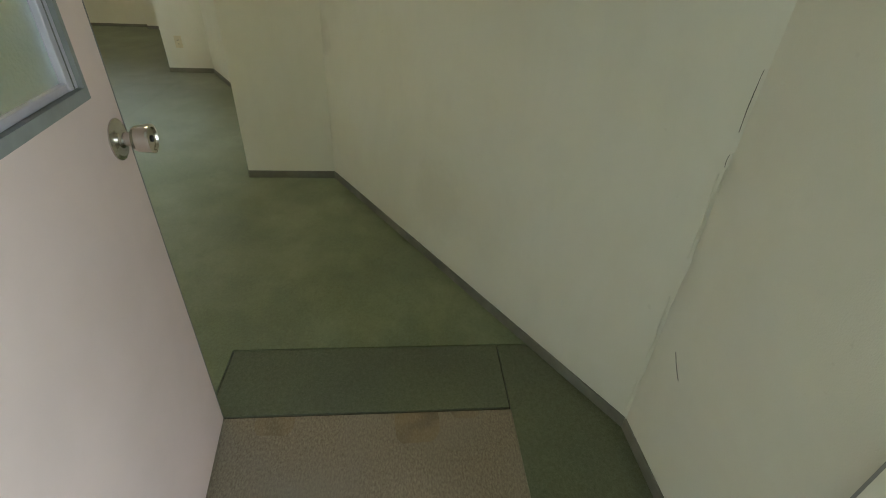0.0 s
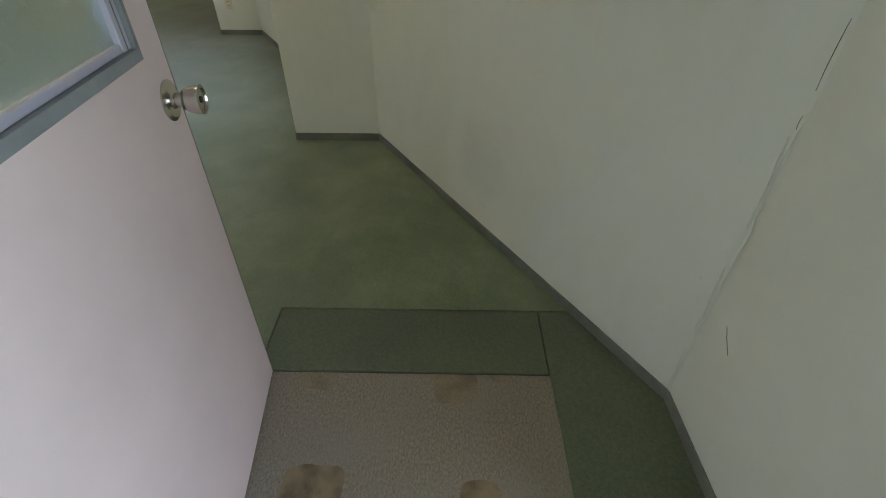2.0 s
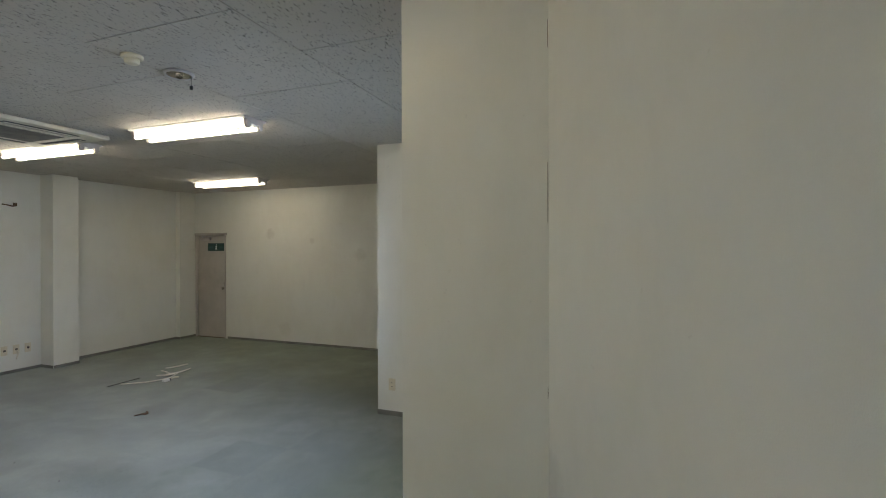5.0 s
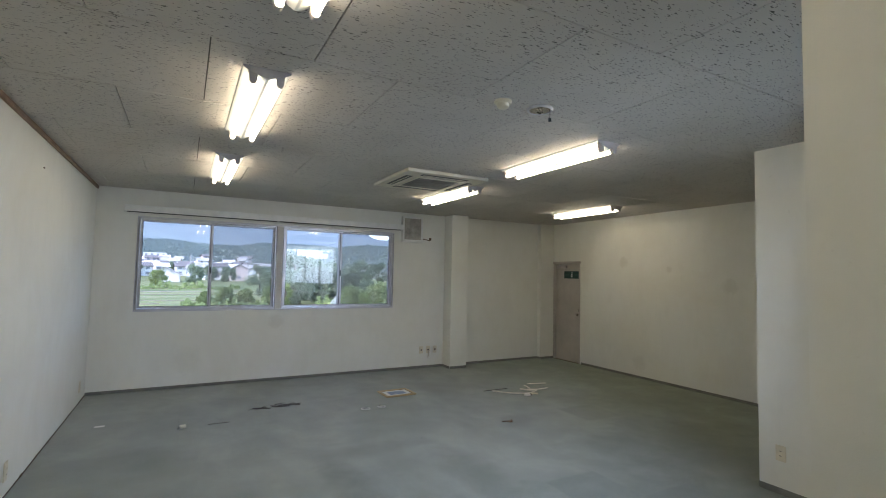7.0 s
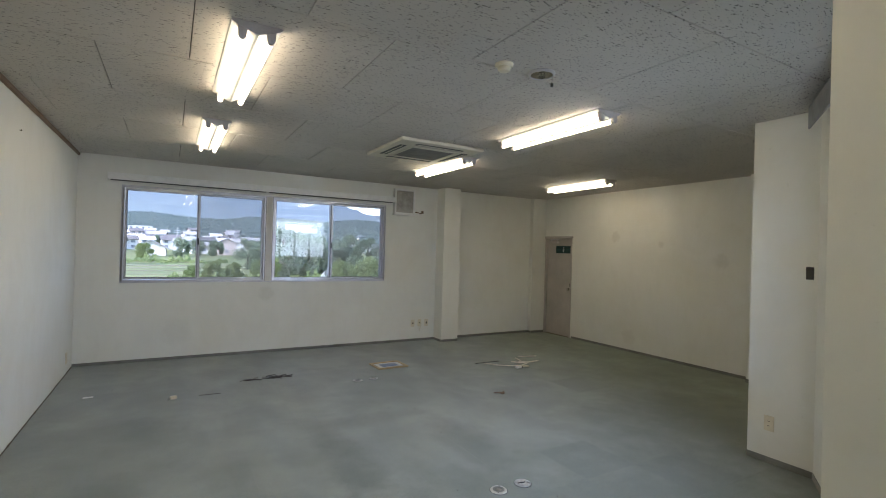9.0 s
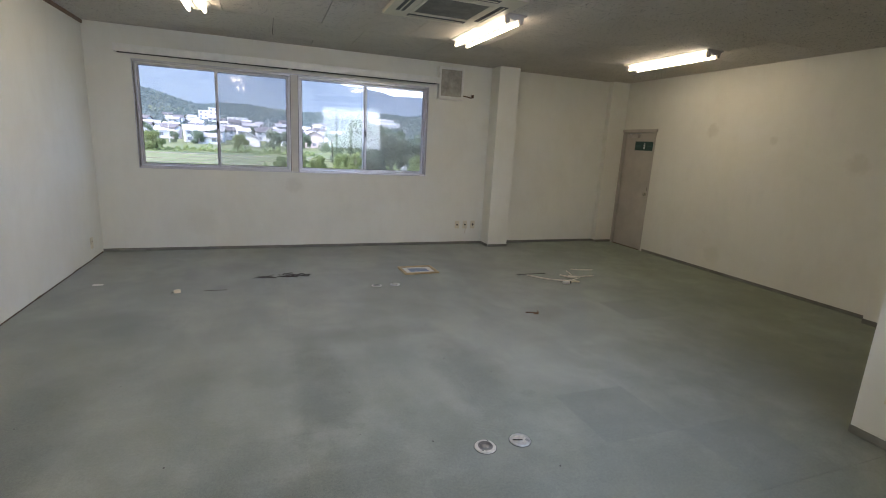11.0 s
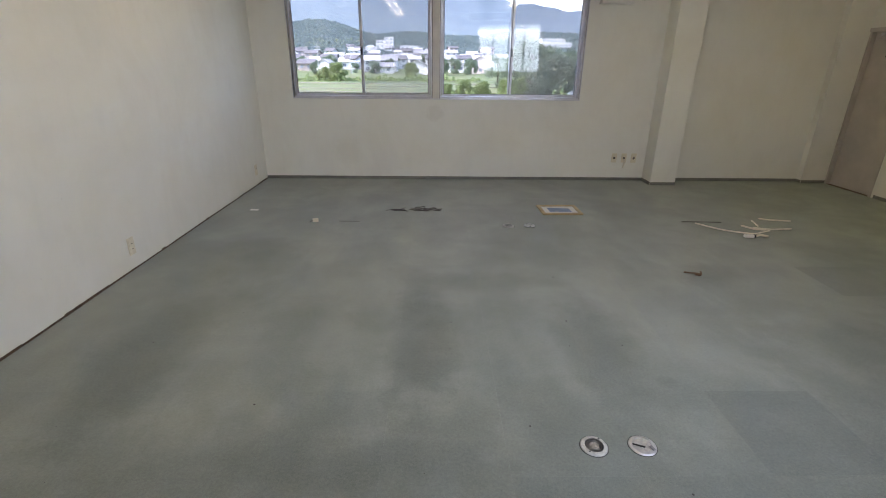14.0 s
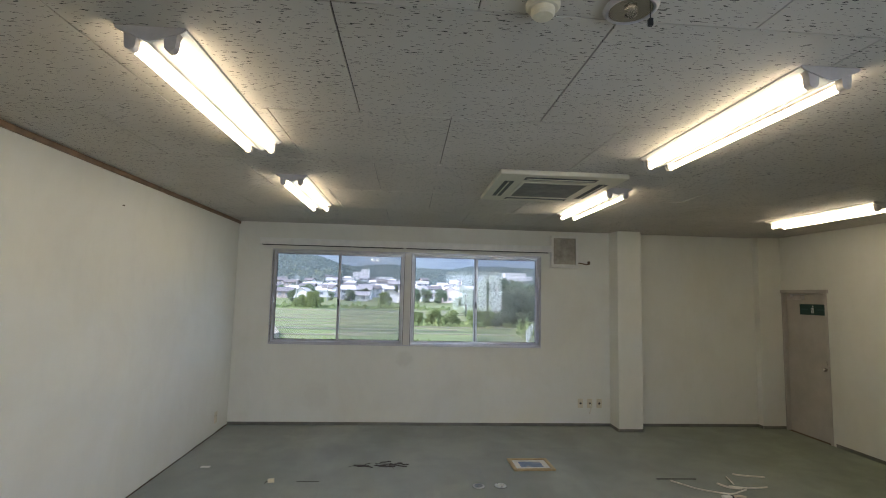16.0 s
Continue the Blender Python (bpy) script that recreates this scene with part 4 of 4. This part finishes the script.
part("plug", boxes(((5.05, -2.27, 0.001), (5.13, -2.225, 0.03)), bevel=0.008), WHITE_PLASTIC, cords)
part("plug_ring", boxes(((5.131, -2.262, 0.004), (5.15, -2.232, 0.026)), bevel=0.004), BLACK, cords)
part("plug_tail", tube(bend([(5.15, -2.247, 0.014), (5.2, -2.235, 0.02), (5.27, -2.24, 0.01)]), 0.011, 8), BEIGE_PLASTIC, cords)

peel = thing("rubber_scrap", pose(4.165, -3.05, 0.0005, 0, 0, -12), "dark twisted scrap of rubber on the carpet", "scrap")
part("strip", tube(bend([(-0.06, 0.005, 0.008), (-0.02, -0.01, 0.012), (0.02, 0.0, 0.008), (0.055, -0.012, 0.01), (0.062, 0.03, 0.012)]), 0.006, 6), RUST, peel)
part("bit", boxes(((0.01, -0.03, 0.0), (0.055, -0.012, 0.012)), bevel=0.004), RUST, peel)

bm = bmesh.new()
rng = random.Random(21)
CRUMBS = [(2.19, -3.79), (2.32, -4.05), (2.985, -4.02), (3.28, -4.015), (2.2, -4.89), (3.1, -3.12), (3.035, -3.75), (0.685, -3.99), (3.18, -4.99), (2.335, -3.77), (2.65, -4.64), (1.42, -4.5)]
for k in range(70):
    x, y = CRUMBS[k] if k < len(CRUMBS) else (rng.uniform(0.3, 6.8), rng.uniform(-5.0, -0.4))
    s = rng.uniform(0.003, 0.006) if k < len(CRUMBS) else rng.uniform(0.0015, 0.0035)
    verts = bmesh.ops.create_icosphere(bm, subdivisions=1, radius=s, matrix=pose(x, y, s * 0.3, rng.uniform(0, 90), 0, rng.uniform(0, 360)))["verts"]
    for q in verts:
        q.co.z = max(0.0003, q.co.z * rng.uniform(0.4, 0.9))
tagged(part("floor_crumbs", bm, DARK_CABLE), "dark crumbs of dirt scattered on the carpet", "dirt", kind="stuff")


# ---- outside: fields, houses, trees, hills ----
def ground_z(x, y):
    """The lie of the land by the distance from the building."""
    r = math.hypot(x - 2, y + 6)
    marks = [(0, -4.0), (130, -4.0), (210, -2.6), (300, 0.0), (420, 8.5), (600, 22.0), (900, 42.0), (4000, 60.0)]
    for (a, za), (b, zb) in zip(marks, marks[1:]):
        if r <= b:
            return za + (zb - za) * (r - a) / (b - a)
    return 60.0


def spot(az, r):
    a = radians(az)
    x, y = 2.25 + r * math.sin(a), -6.37 + r * math.cos(a)
    return x, y, ground_z(x, y)


FIELD = material("fields", (0.1, 0.16, 0.05), 0.95)
n = Nodes(FIELD)
v = n.coords()
strip = n.noise(n.coords((0.012, 0.13, 0.0), 0.03), 1.0, 3, 0.6, 0.3)
c = n.ramp(strip, [(0.36, (0.05, 0.075, 0.02)), (0.42, (0.12, 0.16, 0.035)), (0.47, (0.15, 0.18, 0.045)), (0.495, (0.25, 0.21, 0.12)), (0.52, (0.07, 0.1, 0.025)), (0.57, (0.14, 0.175, 0.045)), (0.62, (0.19, 0.19, 0.08)), (0.66, (0.1, 0.14, 0.035))])
c = n.mix(c, (0.085, 0.105, 0.03), n.math("MULTIPLY", n.grey(n.noise(v, 0.12, 5, 0.7), 0.45, 0.7), 0.4))
n.colour(n.mix(c, (0.05, 0.065, 0.02), n.math("MULTIPLY", n.noise(v, 1.7, 4, 0.7), 0.35)))
n.bump(n.noise(v, 1.2, 5, 0.7), 0.6, 0.3)

bm = bmesh.new()
RADII = [6, 14, 30, 50, 75, 100, 130, 165, 205, 250, 300, 360, 430, 520, 640, 800, 1100, 1600, 2400, 3600]
SIDES = 72
rings = []
for r in RADII:
    rings.append([bm.verts.new((2 + r * math.sin(2 * math.pi * k / SIDES), -6 + r * math.cos(2 * math.pi * k / SIDES), ground_z(2, -6 + r))) for k in range(SIDES)])
for a, b in zip(rings, rings[1:]):
    for k in range(SIDES):
        j = (k + 1) % SIDES
        bm.faces.new((a[k], b[k], b[j], a[j]))
bm.faces.new(rings[0])
bmesh.ops.recalc_face_normals(bm, faces=bm.faces)
structure("ground", bm, FIELD, "green rice fields in long strips", "ground")

LANE = worn("pale_lane", (0.22, 0.195, 0.14), 0.9, vary=0.2, scale=0.3)
for r, w, az0, az1 in ((62, 0.35, -22, -4), (66, 0.45, -8, 26), (72, 0.4, -20, 6), (79, 0.5, -14, 14), (88, 0.5, -20, -3), (97, 0.6, -16, 8), (110, 0.7, -22, 2), (121, 0.8, -9, 8), (134, 2.2, -26, 7), (150, 1.2, -22, 4)):
    bm = bmesh.new()
    pts = [spot(az0 + (az1 - az0) * k / 16, r / math.cos(radians(az0 + (az1 - az0) * k / 16))) for k in range(17)]
    for (x0, y0, z0), (x1, y1, z1) in zip(pts, pts[1:]):
        q = [bm.verts.new(p) for p in ((x0, y0 - w / 2, z0 + 0.12), (x1, y1 - w / 2, z1 + 0.12), (x1, y1 + w / 2, z1 + 0.12), (x0, y0 + w / 2, z0 + 0.12), (x0, y0 - w / 2, z0 - 0.3), (x1, y1 - w / 2, z1 - 0.3))]
        bm.faces.new(q[:4])
        bm.faces.new((q[4], q[5], q[1], q[0]))
    structure("road" if r == 134 else "field_path", bm, LANE, "pale lane between rice fields", "road")

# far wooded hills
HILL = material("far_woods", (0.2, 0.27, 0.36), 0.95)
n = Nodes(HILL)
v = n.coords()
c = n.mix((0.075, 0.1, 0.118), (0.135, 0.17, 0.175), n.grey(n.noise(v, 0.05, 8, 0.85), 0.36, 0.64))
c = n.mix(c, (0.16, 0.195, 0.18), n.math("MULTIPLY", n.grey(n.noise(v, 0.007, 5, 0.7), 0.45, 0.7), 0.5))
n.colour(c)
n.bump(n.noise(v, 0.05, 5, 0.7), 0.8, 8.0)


def ridge(az):
    """Height of the skyline in degrees, by the bearing from the window."""
    marks = [(-60, 7), (-30, 8.5), (-16, 9.5), (-8, 9.5), (0, 9.0), (4, 8.2), (7, 6.6), (9, 6.0), (12, 5.5), (15, 5.2), (19, 5.0), (22, 4.3), (26, 3.2), (32, 4.5), (60, 4)]
    for (a, ea), (b, eb) in zip(marks, marks[1:]):
        if a <= az <= b:
            t = (az - a) / (b - a)
            t = t * t * (3 - 2 * t)
            return ea + (eb - ea) * t
    return 5


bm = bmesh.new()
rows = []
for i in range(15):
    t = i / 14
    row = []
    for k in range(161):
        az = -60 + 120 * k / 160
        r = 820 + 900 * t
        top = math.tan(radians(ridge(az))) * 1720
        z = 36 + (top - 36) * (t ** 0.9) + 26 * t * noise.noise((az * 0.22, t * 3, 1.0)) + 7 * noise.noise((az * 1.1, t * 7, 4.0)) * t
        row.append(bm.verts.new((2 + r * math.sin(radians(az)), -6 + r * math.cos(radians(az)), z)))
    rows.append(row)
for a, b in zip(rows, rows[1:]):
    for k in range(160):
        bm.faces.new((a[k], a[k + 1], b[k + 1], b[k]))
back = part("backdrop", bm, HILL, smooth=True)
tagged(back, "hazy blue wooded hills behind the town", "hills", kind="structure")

LEAF_A = foliage("leaves_dark", (0.155, 0.2, 0.135), (0.25, 0.305, 0.195))
LEAF_B = foliage("leaves_light", (0.17, 0.22, 0.085), (0.3, 0.35, 0.15))
LEAF_C = foliage("leaves_brownish", (0.15, 0.18, 0.135), (0.23, 0.26, 0.185))
BARK = worn("bark", (0.12, 0.09, 0.065), 0.9, vary=0.4, scale=2)


def crown(seed, wide, high, low, leaves, size):
    """Many small leaf clumps gathered on uneven boughs."""
    r = random.Random(seed)
    boughs = []
    for _ in range(17):
        a, t = r.uniform(0, 2 * math.pi), r.uniform(0.05, 0.95)
        reach = wide * math.sin(math.pi * (0.18 + 0.75 * t)) * r.uniform(0.3, 0.85)
        boughs.append((Vector((reach * math.cos(a), reach * math.sin(a), low + (high - low) * t)), wide * r.uniform(0.22, 0.42)))
    verts, faces = [], []
    for k in range(leaves):
        c, rad = boughs[k % len(boughs)]
        d = Vector((r.gauss(0, 1), r.gauss(0, 1), r.gauss(0, 0.8))).normalized() * rad * r.uniform(0.55, 1.05)
        p = c + d
        s = size * r.uniform(0.6, 1.3)
        u = Vector((r.gauss(0, 1), r.gauss(0, 1), r.gauss(0, 1))).normalized()
        w = u.orthogonal().normalized()
        i = len(verts)
        verts += [p - u * s, p - w * s * 0.6, p + u * s, p + w * s * 0.6]
        faces.append((i, i + 1, i + 2, i + 3))
    me = bpy.data.meshes.new("crown")
    me.from_pydata([tuple(q) for q in verts], [], faces)
    return me


def tree(seed, wide, high, leaf, label, leaves=5200, size=0.2, low=0.25):
    top = thing("tree", pose(0, 0, 0), label, "tree")
    r = random.Random(seed)
    part("trunk", tube(bend([(0, 0, -0.4), (0.1, 0.05, high * 0.3), (-0.1, 0.1, high * 0.75)]), wide * 0.05, 8), BARK, top)
    for k in range(5):
        a = r.uniform(0, 2 * math.pi)
        z = high * r.uniform(0.3, 0.6)
        part("limb", tube(bend([(0, 0, z), (wide * 0.25 * math.cos(a), wide * 0.25 * math.sin(a), z + high * 0.12), (wide * 0.55 * math.cos(a), wide * 0.55 * math.sin(a), z + high * 0.22)]), wide * 0.018, 6), BARK, top)
    me = crown(seed, wide, high, high * low, leaves, size)
    me.materials.append(leaf)
    o = new("crown", me)
    o.parent = top
    return top


def plant(proto, places):
    for k, (az, r, s, turn) in enumerate(places):
        x, y, z = spot(az, r)
        m = pose(x, y, z, 0, 0, turn)
        if k == 0:
            proto.matrix_basis = m @ Matrix.Diagonal((s, s, s, 1))
        else:
            c = copy_thing(proto, m)
            c.scale = (s, s, s)


plant(tree(1, 4.6, 8.5, LEAF_A, "broad dark green tree beside the fields", low=0.05), [(9.0, 104, 1.0, 0), (7.0, 118, 0.85, 40), (10.7, 96, 1.1, 110), (12.3, 99, 1.05, 70), (15.2, 108, 0.95, 150), (20.5, 125, 1.0, 200), (24.5, 118, 1.0, 20), (18.0, 150, 1.1, 300)])
plant(tree(2, 4.2, 6.5, LEAF_C, "rounded grey-brown tree beside the fields", leaves=6000, size=0.19, low=0.02), [(13.9, 88, 1.0, 0), (11.3, 86, 0.85, 120), (17.0, 92, 0.8, 200), (22.0, 95, 0.9, 60)])
plant(tree(3, 3.6, 4.6, LEAF_B, "low light green tree beside the fields", low=0.1), [(8.2, 84, 0.6, 0), (3.2, 84, 0.55, 40), (5.2, 86, 0.5, 100), (1.2, 85, 0.42, 160), (-11.0, 150, 0.95, 10), (-12.5, 152, 0.7, 90), (20.0, 74, 0.8, 90), (17.4, 70, 0.7, 250), (23.5, 78, 0.9, 330), (-2.8, 175, 0.9, 20)])
plant(tree(4, 1.2, 4.4, LEAF_B, "narrow pale green conifer", 1200, 0.2, 0.05), [(9.6, 82, 0.9, 0)])

r = random.Random(5)
plant(tree(6, 3.4, 6.0, LEAF_A, "leafy green tree among the houses", leaves=1600, size=0.32, low=0.05), [(r.uniform(-17, 8), r.uniform(180, 330), r.uniform(0.6, 1.1), r.uniform(0, 360)) for _ in range(34)])

# woods on the near slopes, and low growth along the banks
r = random.Random(77)
verts, faces = [], []
for k in range(70000):
    az = r.uniform(-24, 34)
    d = 300 + 620 * r.random() ** 0.9
    x, y, z = spot(az, d)
    knoll = 26 * math.exp(-((az + 13) / 5.5) ** 2 - ((d - 560) / 110) ** 2) + 16 * math.exp(-((az - 20) / 6) ** 2 - ((d - 560) / 120) ** 2)
    rise = 0.8 * knoll + max(0, d - 480) * (0.016 + 0.016 * noise.noise((az * 0.25, d * 0.004, 2.0)))
    s = r.uniform(0.9, 2.0)
    for _ in range(2):
        p = Vector((x, y, z + rise + s * 0.5)) + Vector((r.gauss(0, 1), r.gauss(0, 1), r.gauss(0, 0.6))) * s * 0.5
        u = Vector((r.gauss(0, 1), r.gauss(0, 1), r.gauss(0, 1))).normalized() * s * 0.6
        w = u.orthogonal().normalized() * s * 0.5
        i = len(verts)
        verts += [tuple(p - u), tuple(p - w), tuple(p + u), tuple(p + w)]
        faces.append((i, i + 1, i + 2, i + 3))
me = bpy.data.meshes.new("woods")
me.from_pydata(verts, [], faces)
me.materials.append(foliage("far_leaves", (0.15, 0.185, 0.18), (0.19, 0.23, 0.2), 0.05))
tagged(new("woods", me), "far green woods on the slopes behind the houses", "woods", kind="stuff")
verts, faces = [], []
for k in range(9000):
    row = r.choice((0, 1, 1, 2, 3))
    az = (r.uniform(-17, 22), r.uniform(-1, 10), r.uniform(-17, 5), r.uniform(13, 26))[row]
    d = (54, 84, 152, 80)[row] + r.gauss(0, (0.6, 1.8, 3, 8)[row])
    x, y, z = spot(az, d)
    s = (0.18, 0.32, 0.5, 0.4)[row] * r.uniform(0.6, 1.3)
    h = (0.5, 1.4, 1.8, 2.4)[row] * abs(noise.noise((az * 1.3, row * 9.0, 0))) * 2 * r.random()
    p = Vector((x, y, z + h))
    u = Vector((r.gauss(0, 1), r.gauss(0, 1), r.gauss(0, 1))).normalized() * s
    w = u.orthogonal().normalized() * s * 0.6
    i = len(verts)
    verts += [tuple(p - u), tuple(p - w), tuple(p + u), tuple(p + w)]
    faces.append((i, i + 1, i + 2, i + 3))
me = bpy.data.meshes.new("shrubs")
me.from_pydata(verts, [], faces)
me.materials.append(LEAF_B)
tagged(new("shrubs", me), "low green shrubs and crops along the banks", "shrubs", kind="stuff")

RENDERW = worn("white_render", (0.6, 0.59, 0.57), 0.8, vary=0.1, scale=0.4)
RENDERP = worn("pinkish_render", (0.5, 0.42, 0.39), 0.8, vary=0.1, scale=0.4)
RENDERB = worn("brown_boards", (0.3, 0.26, 0.23), 0.8, vary=0.2, scale=0.5)
TILE_G = worn("grey_roof_tiles", (0.3, 0.29, 0.28), 0.8, vary=0.25, scale=0.8)
TILE_B = worn("dark_roof_tiles", (0.13, 0.12, 0.115), 0.8, vary=0.3, scale=0.8)
DARKGLASS = worn("dark_window", (0.17, 0.185, 0.21), 0.3, vary=0.3, scale=0.7)


def house(az, r, w, d, h, turn, walls, tiles, label, floors=2, flat=False):
    w, d, h = (w, d, h) if flat else (w * 0.68, d * 0.72, h * 0.8)
    x, y, z = spot(az, r)
    top = thing("house", pose(x, y, z, 0, 0, turn), label, "house")
    part("wall", boxes(((-w / 2, -d / 2, -2), (w / 2, d / 2, h))), walls, top)
    if flat:
        part("roof", boxes(((-w / 2 - 0.2, -d / 2 - 0.2, h), (w / 2 + 0.2, d / 2 + 0.2, h + 0.5))), walls, top)
    else:
        bm = bmesh.new()
        o, rise = 0.7, d * 0.26
        sec = [(-d / 2 - o, h - 0.25), (0, h + rise), (d / 2 + o, h - 0.25), (d / 2 + o, h), (0, h + rise + 0.3), (-d / 2 - o, h)]
        ends = [[bm.verts.new((sx, yy, zz)) for yy, zz in sec] for sx in (-w / 2 - o, w / 2 + o)]
        bm.faces.new(ends[0])
        bm.faces.new(ends[1])
        for i in range(6):
            j = (i + 1) % 6
            bm.faces.new((ends[0][i], ends[1][i], ends[1][j], ends[0][j]))
        bmesh.ops.recalc_face_normals(bm, faces=bm.faces)
        part("roof", bm, tiles, top)
        for sx in (-w / 2, w / 2 - 0.15):
            g = bmesh.new()
            q = [[g.verts.new((sx + e, yy, zz)) for yy, zz in ((-d / 2, h - 0.01), (d / 2, h - 0.01), (0, h + rise - 0.02))] for e in (0, 0.15)]
            g.faces.new(q[0])
            g.faces.new(q[1])
            part("gable", g, walls, top)
    cols = max(2, int(w / 3.2))
    for f in range(floors):
        zz = h * (f + 0.35) / floors
        for k in range(cols):
            xx = -w / 2 + w * (k + 0.5) / cols
            part("window", boxes(((xx - 0.75, -d / 2 - 0.06, zz), (xx + 0.75, -d / 2 + 0.02, zz + min(1.3, h / floors * 0.5)))), DARKGLASS, top)
    for sx in (-w / 2 - 0.05, w / 2 - 0.02):
        part("side_window", boxes(((sx, -0.7, h * 0.35 / floors), (sx + 0.07, 0.7, h * 0.35 / floors + 1.2))), DARKGLASS, top)


WHT, PNK, BRN = "white rendered house with a grey tiled roof", "pale pink two-storey house with a tiled roof", "brown boarded house with a dark tiled roof"
for row in ((-15.8, 235, 12, 9, 5.5, 20, RENDERB, TILE_B, BRN, 2), (-14.1, 225, 10, 8, 3.6, -10, RENDERB, TILE_B, BRN, 1), (-12.2, 205, 8, 11, 3.6, 80, RENDERW, TILE_G, WHT, 1), (-9.6, 240, 12, 8, 4.2, 3, RENDERW, RENDERW, WHT, 1),
            (-7.3, 215, 9, 9, 5.8, 12, RENDERW, RENDERW, WHT, 2), (-5.3, 222, 11, 8, 5.6, -5, RENDERW, TILE_G, WHT, 2), (-5.9, 205, 12, 7, 3.2, 4, RENDERW, TILE_G, WHT, 1), (-4.1, 250, 9, 8, 5.6, 15, RENDERW, TILE_B, WHT, 2),
            (-2.1, 198, 9, 13, 3.4, 88, RENDERW, TILE_G, WHT, 1), (-0.4, 260, 10, 8, 5.5, 8, RENDERW, TILE_B, WHT, 2), (0.9, 235, 10, 8, 5.2, -12, RENDERW, TILE_G, WHT, 2), (2.3, 218, 9, 8, 4.0, 5, RENDERW, TILE_G, WHT, 1),
            (3.0, 265, 11, 8, 5.8, 18, RENDERW, TILE_B, WHT, 2), (5.1, 212, 9.5, 10, 6.0, 82, RENDERP, TILE_G, PNK, 2), (6.3, 255, 11, 8, 5.5, -6, RENDERW, TILE_G, WHT, 2), (4.2, 300, 14, 9, 4.5, 2, RENDERW, RENDERW, WHT, 1),
            (7.6, 270, 12, 9, 6.0, 10, RENDERW, TILE_G, WHT, 2), (-3.2, 300, 12, 8, 6.0, 5, RENDERW, TILE_B, WHT, 2), (-1.5, 330, 14, 9, 6.0, -8, RENDERW, TILE_G, WHT, 2), (1.6, 340, 12, 9, 6.0, 12, RENDERW, TILE_G, WHT, 2),
            (-11.0, 300, 12, 8, 6.0, 8, RENDERW, TILE_G, WHT, 2), (-13.5, 320, 12, 8, 6.0, -15, RENDERB, TILE_B, BRN, 2), (-16.5, 340, 14, 9, 7.0, 4, RENDERW, TILE_G, WHT, 2), (14.6, 255, 12, 8, 5.0, 8, RENDERW, TILE_B, WHT, 2),
            (19.6, 260, 12, 8, 4.0, -8, RENDERW, TILE_G, WHT, 1), (21.4, 240, 10, 7, 4.0, 14, RENDERW, TILE_B, WHT, 1), (17.6, 300, 11, 8, 5.0, 5, RENDERW, TILE_G, WHT, 2), (23.4, 290, 12, 8, 5.0, 5, RENDERW, TILE_G, WHT, 2)):
    house(*row)
r = random.Random(12)
for k in range(60):
    house(r.choice((r.uniform(-17, -9), r.gauss(-4.6, 1.8), r.gauss(-4.0, 2.2), r.gauss(4.5, 2.0))), r.uniform(235, 430), r.uniform(6, 10), r.uniform(6, 9), r.choice((3.4, 5.4, 5.8)), r.uniform(-25, 25), r.choice((RENDERW, RENDERW, RENDERP)), r.choice((TILE_G, TILE_B, RENDERW)), "small pale house in the far town", 2)
for az, r, w, d, h, fl in ((-5.15, 430, 7, 10, 11, 4), (-5.9, 432, 10, 10, 8.5, 3), (-8.0, 400, 22, 10, 4.5, 1), (-2.9, 425, 15, 10, 5, 2), (12.7, 455, 20, 12, 10, 3), (13.9, 457, 13, 10, 7, 2), (11.7, 452, 9, 10, 6, 2)):
    house(az, r, w, d, h, 0, RENDERW, RENDERW, "large white flat-roofed block on the slope", fl, True)

# power poles and the net fence at the field's edge
for az, r in ((15.5, 190), (19.5, 170), (-9.5, 200), (5.9, 190), (-13, 180), (0.2, 205)):
    x, y, z = spot(az, r)
    p = thing("power_pole", pose(x, y, z), "grey concrete power pole with crossarms", "power pole", "power poles")
    part("pole", disc(bmesh.new(), (0, 0, -0.5), 0.2, 11, 10, 0.12), CONCRETE, p)
    for zz in (9.2, 8.4):
        part("crossarm", boxes(((-1.1, -0.06, zz), (1.1, 0.06, zz + 0.14))), ALU, p)
fence = thing("net_fence", pose(0, 0, 0), "pale wire net fence along the field edge", "fence")
NET = worn("pale_wire", (0.55, 0.56, 0.55), 0.6)
prev = None
for k in range(9):
    x, y, z = spot(14.2 + 0.18 * k, 54 + 4 * k)
    part("post", boxes(((x - 0.04, y - 0.04, z), (x + 0.04, y + 0.04, z + 1.8))), NET, fence)
    if prev:
        for zz in (0.4, 0.8, 1.2, 1.6):
            part("wire", tube([(prev[0], prev[1], prev[2] + zz), (x, y, z + zz)], 0.025, 4), NET, fence)
    prev = (x, y, z)
bank = tagged(part("earth_bank", prism([spot(-19, 42)[:2], spot(-14.6, 58)[:2], spot(-15.2, 70)[:2], spot(-20, 74)[:2]], -4.4, -3.2), LANE), "bare pinkish earth bank beside the field", "bank", kind="structure")

# ---- carpet tiles, half a metre square, loosely butted ----
rng = random.Random(31)
for i in range(16):
    for j in range(12):
        x0, x1 = max(-0.12, -0.47 + 0.5 * i), min(7.6, 0.03 + 0.5 * i)
        y0, y1 = -5.406 + 0.5 * j, min(0.0, -4.906 + 0.5 * j)
        if x1 - x0 < 0.03 or y1 - y0 < 0.03:
            continue
        top = -rng.uniform(0, 0.0003)
        newer = (i, j) in ((8, 1), (9, 0), (11, 4))
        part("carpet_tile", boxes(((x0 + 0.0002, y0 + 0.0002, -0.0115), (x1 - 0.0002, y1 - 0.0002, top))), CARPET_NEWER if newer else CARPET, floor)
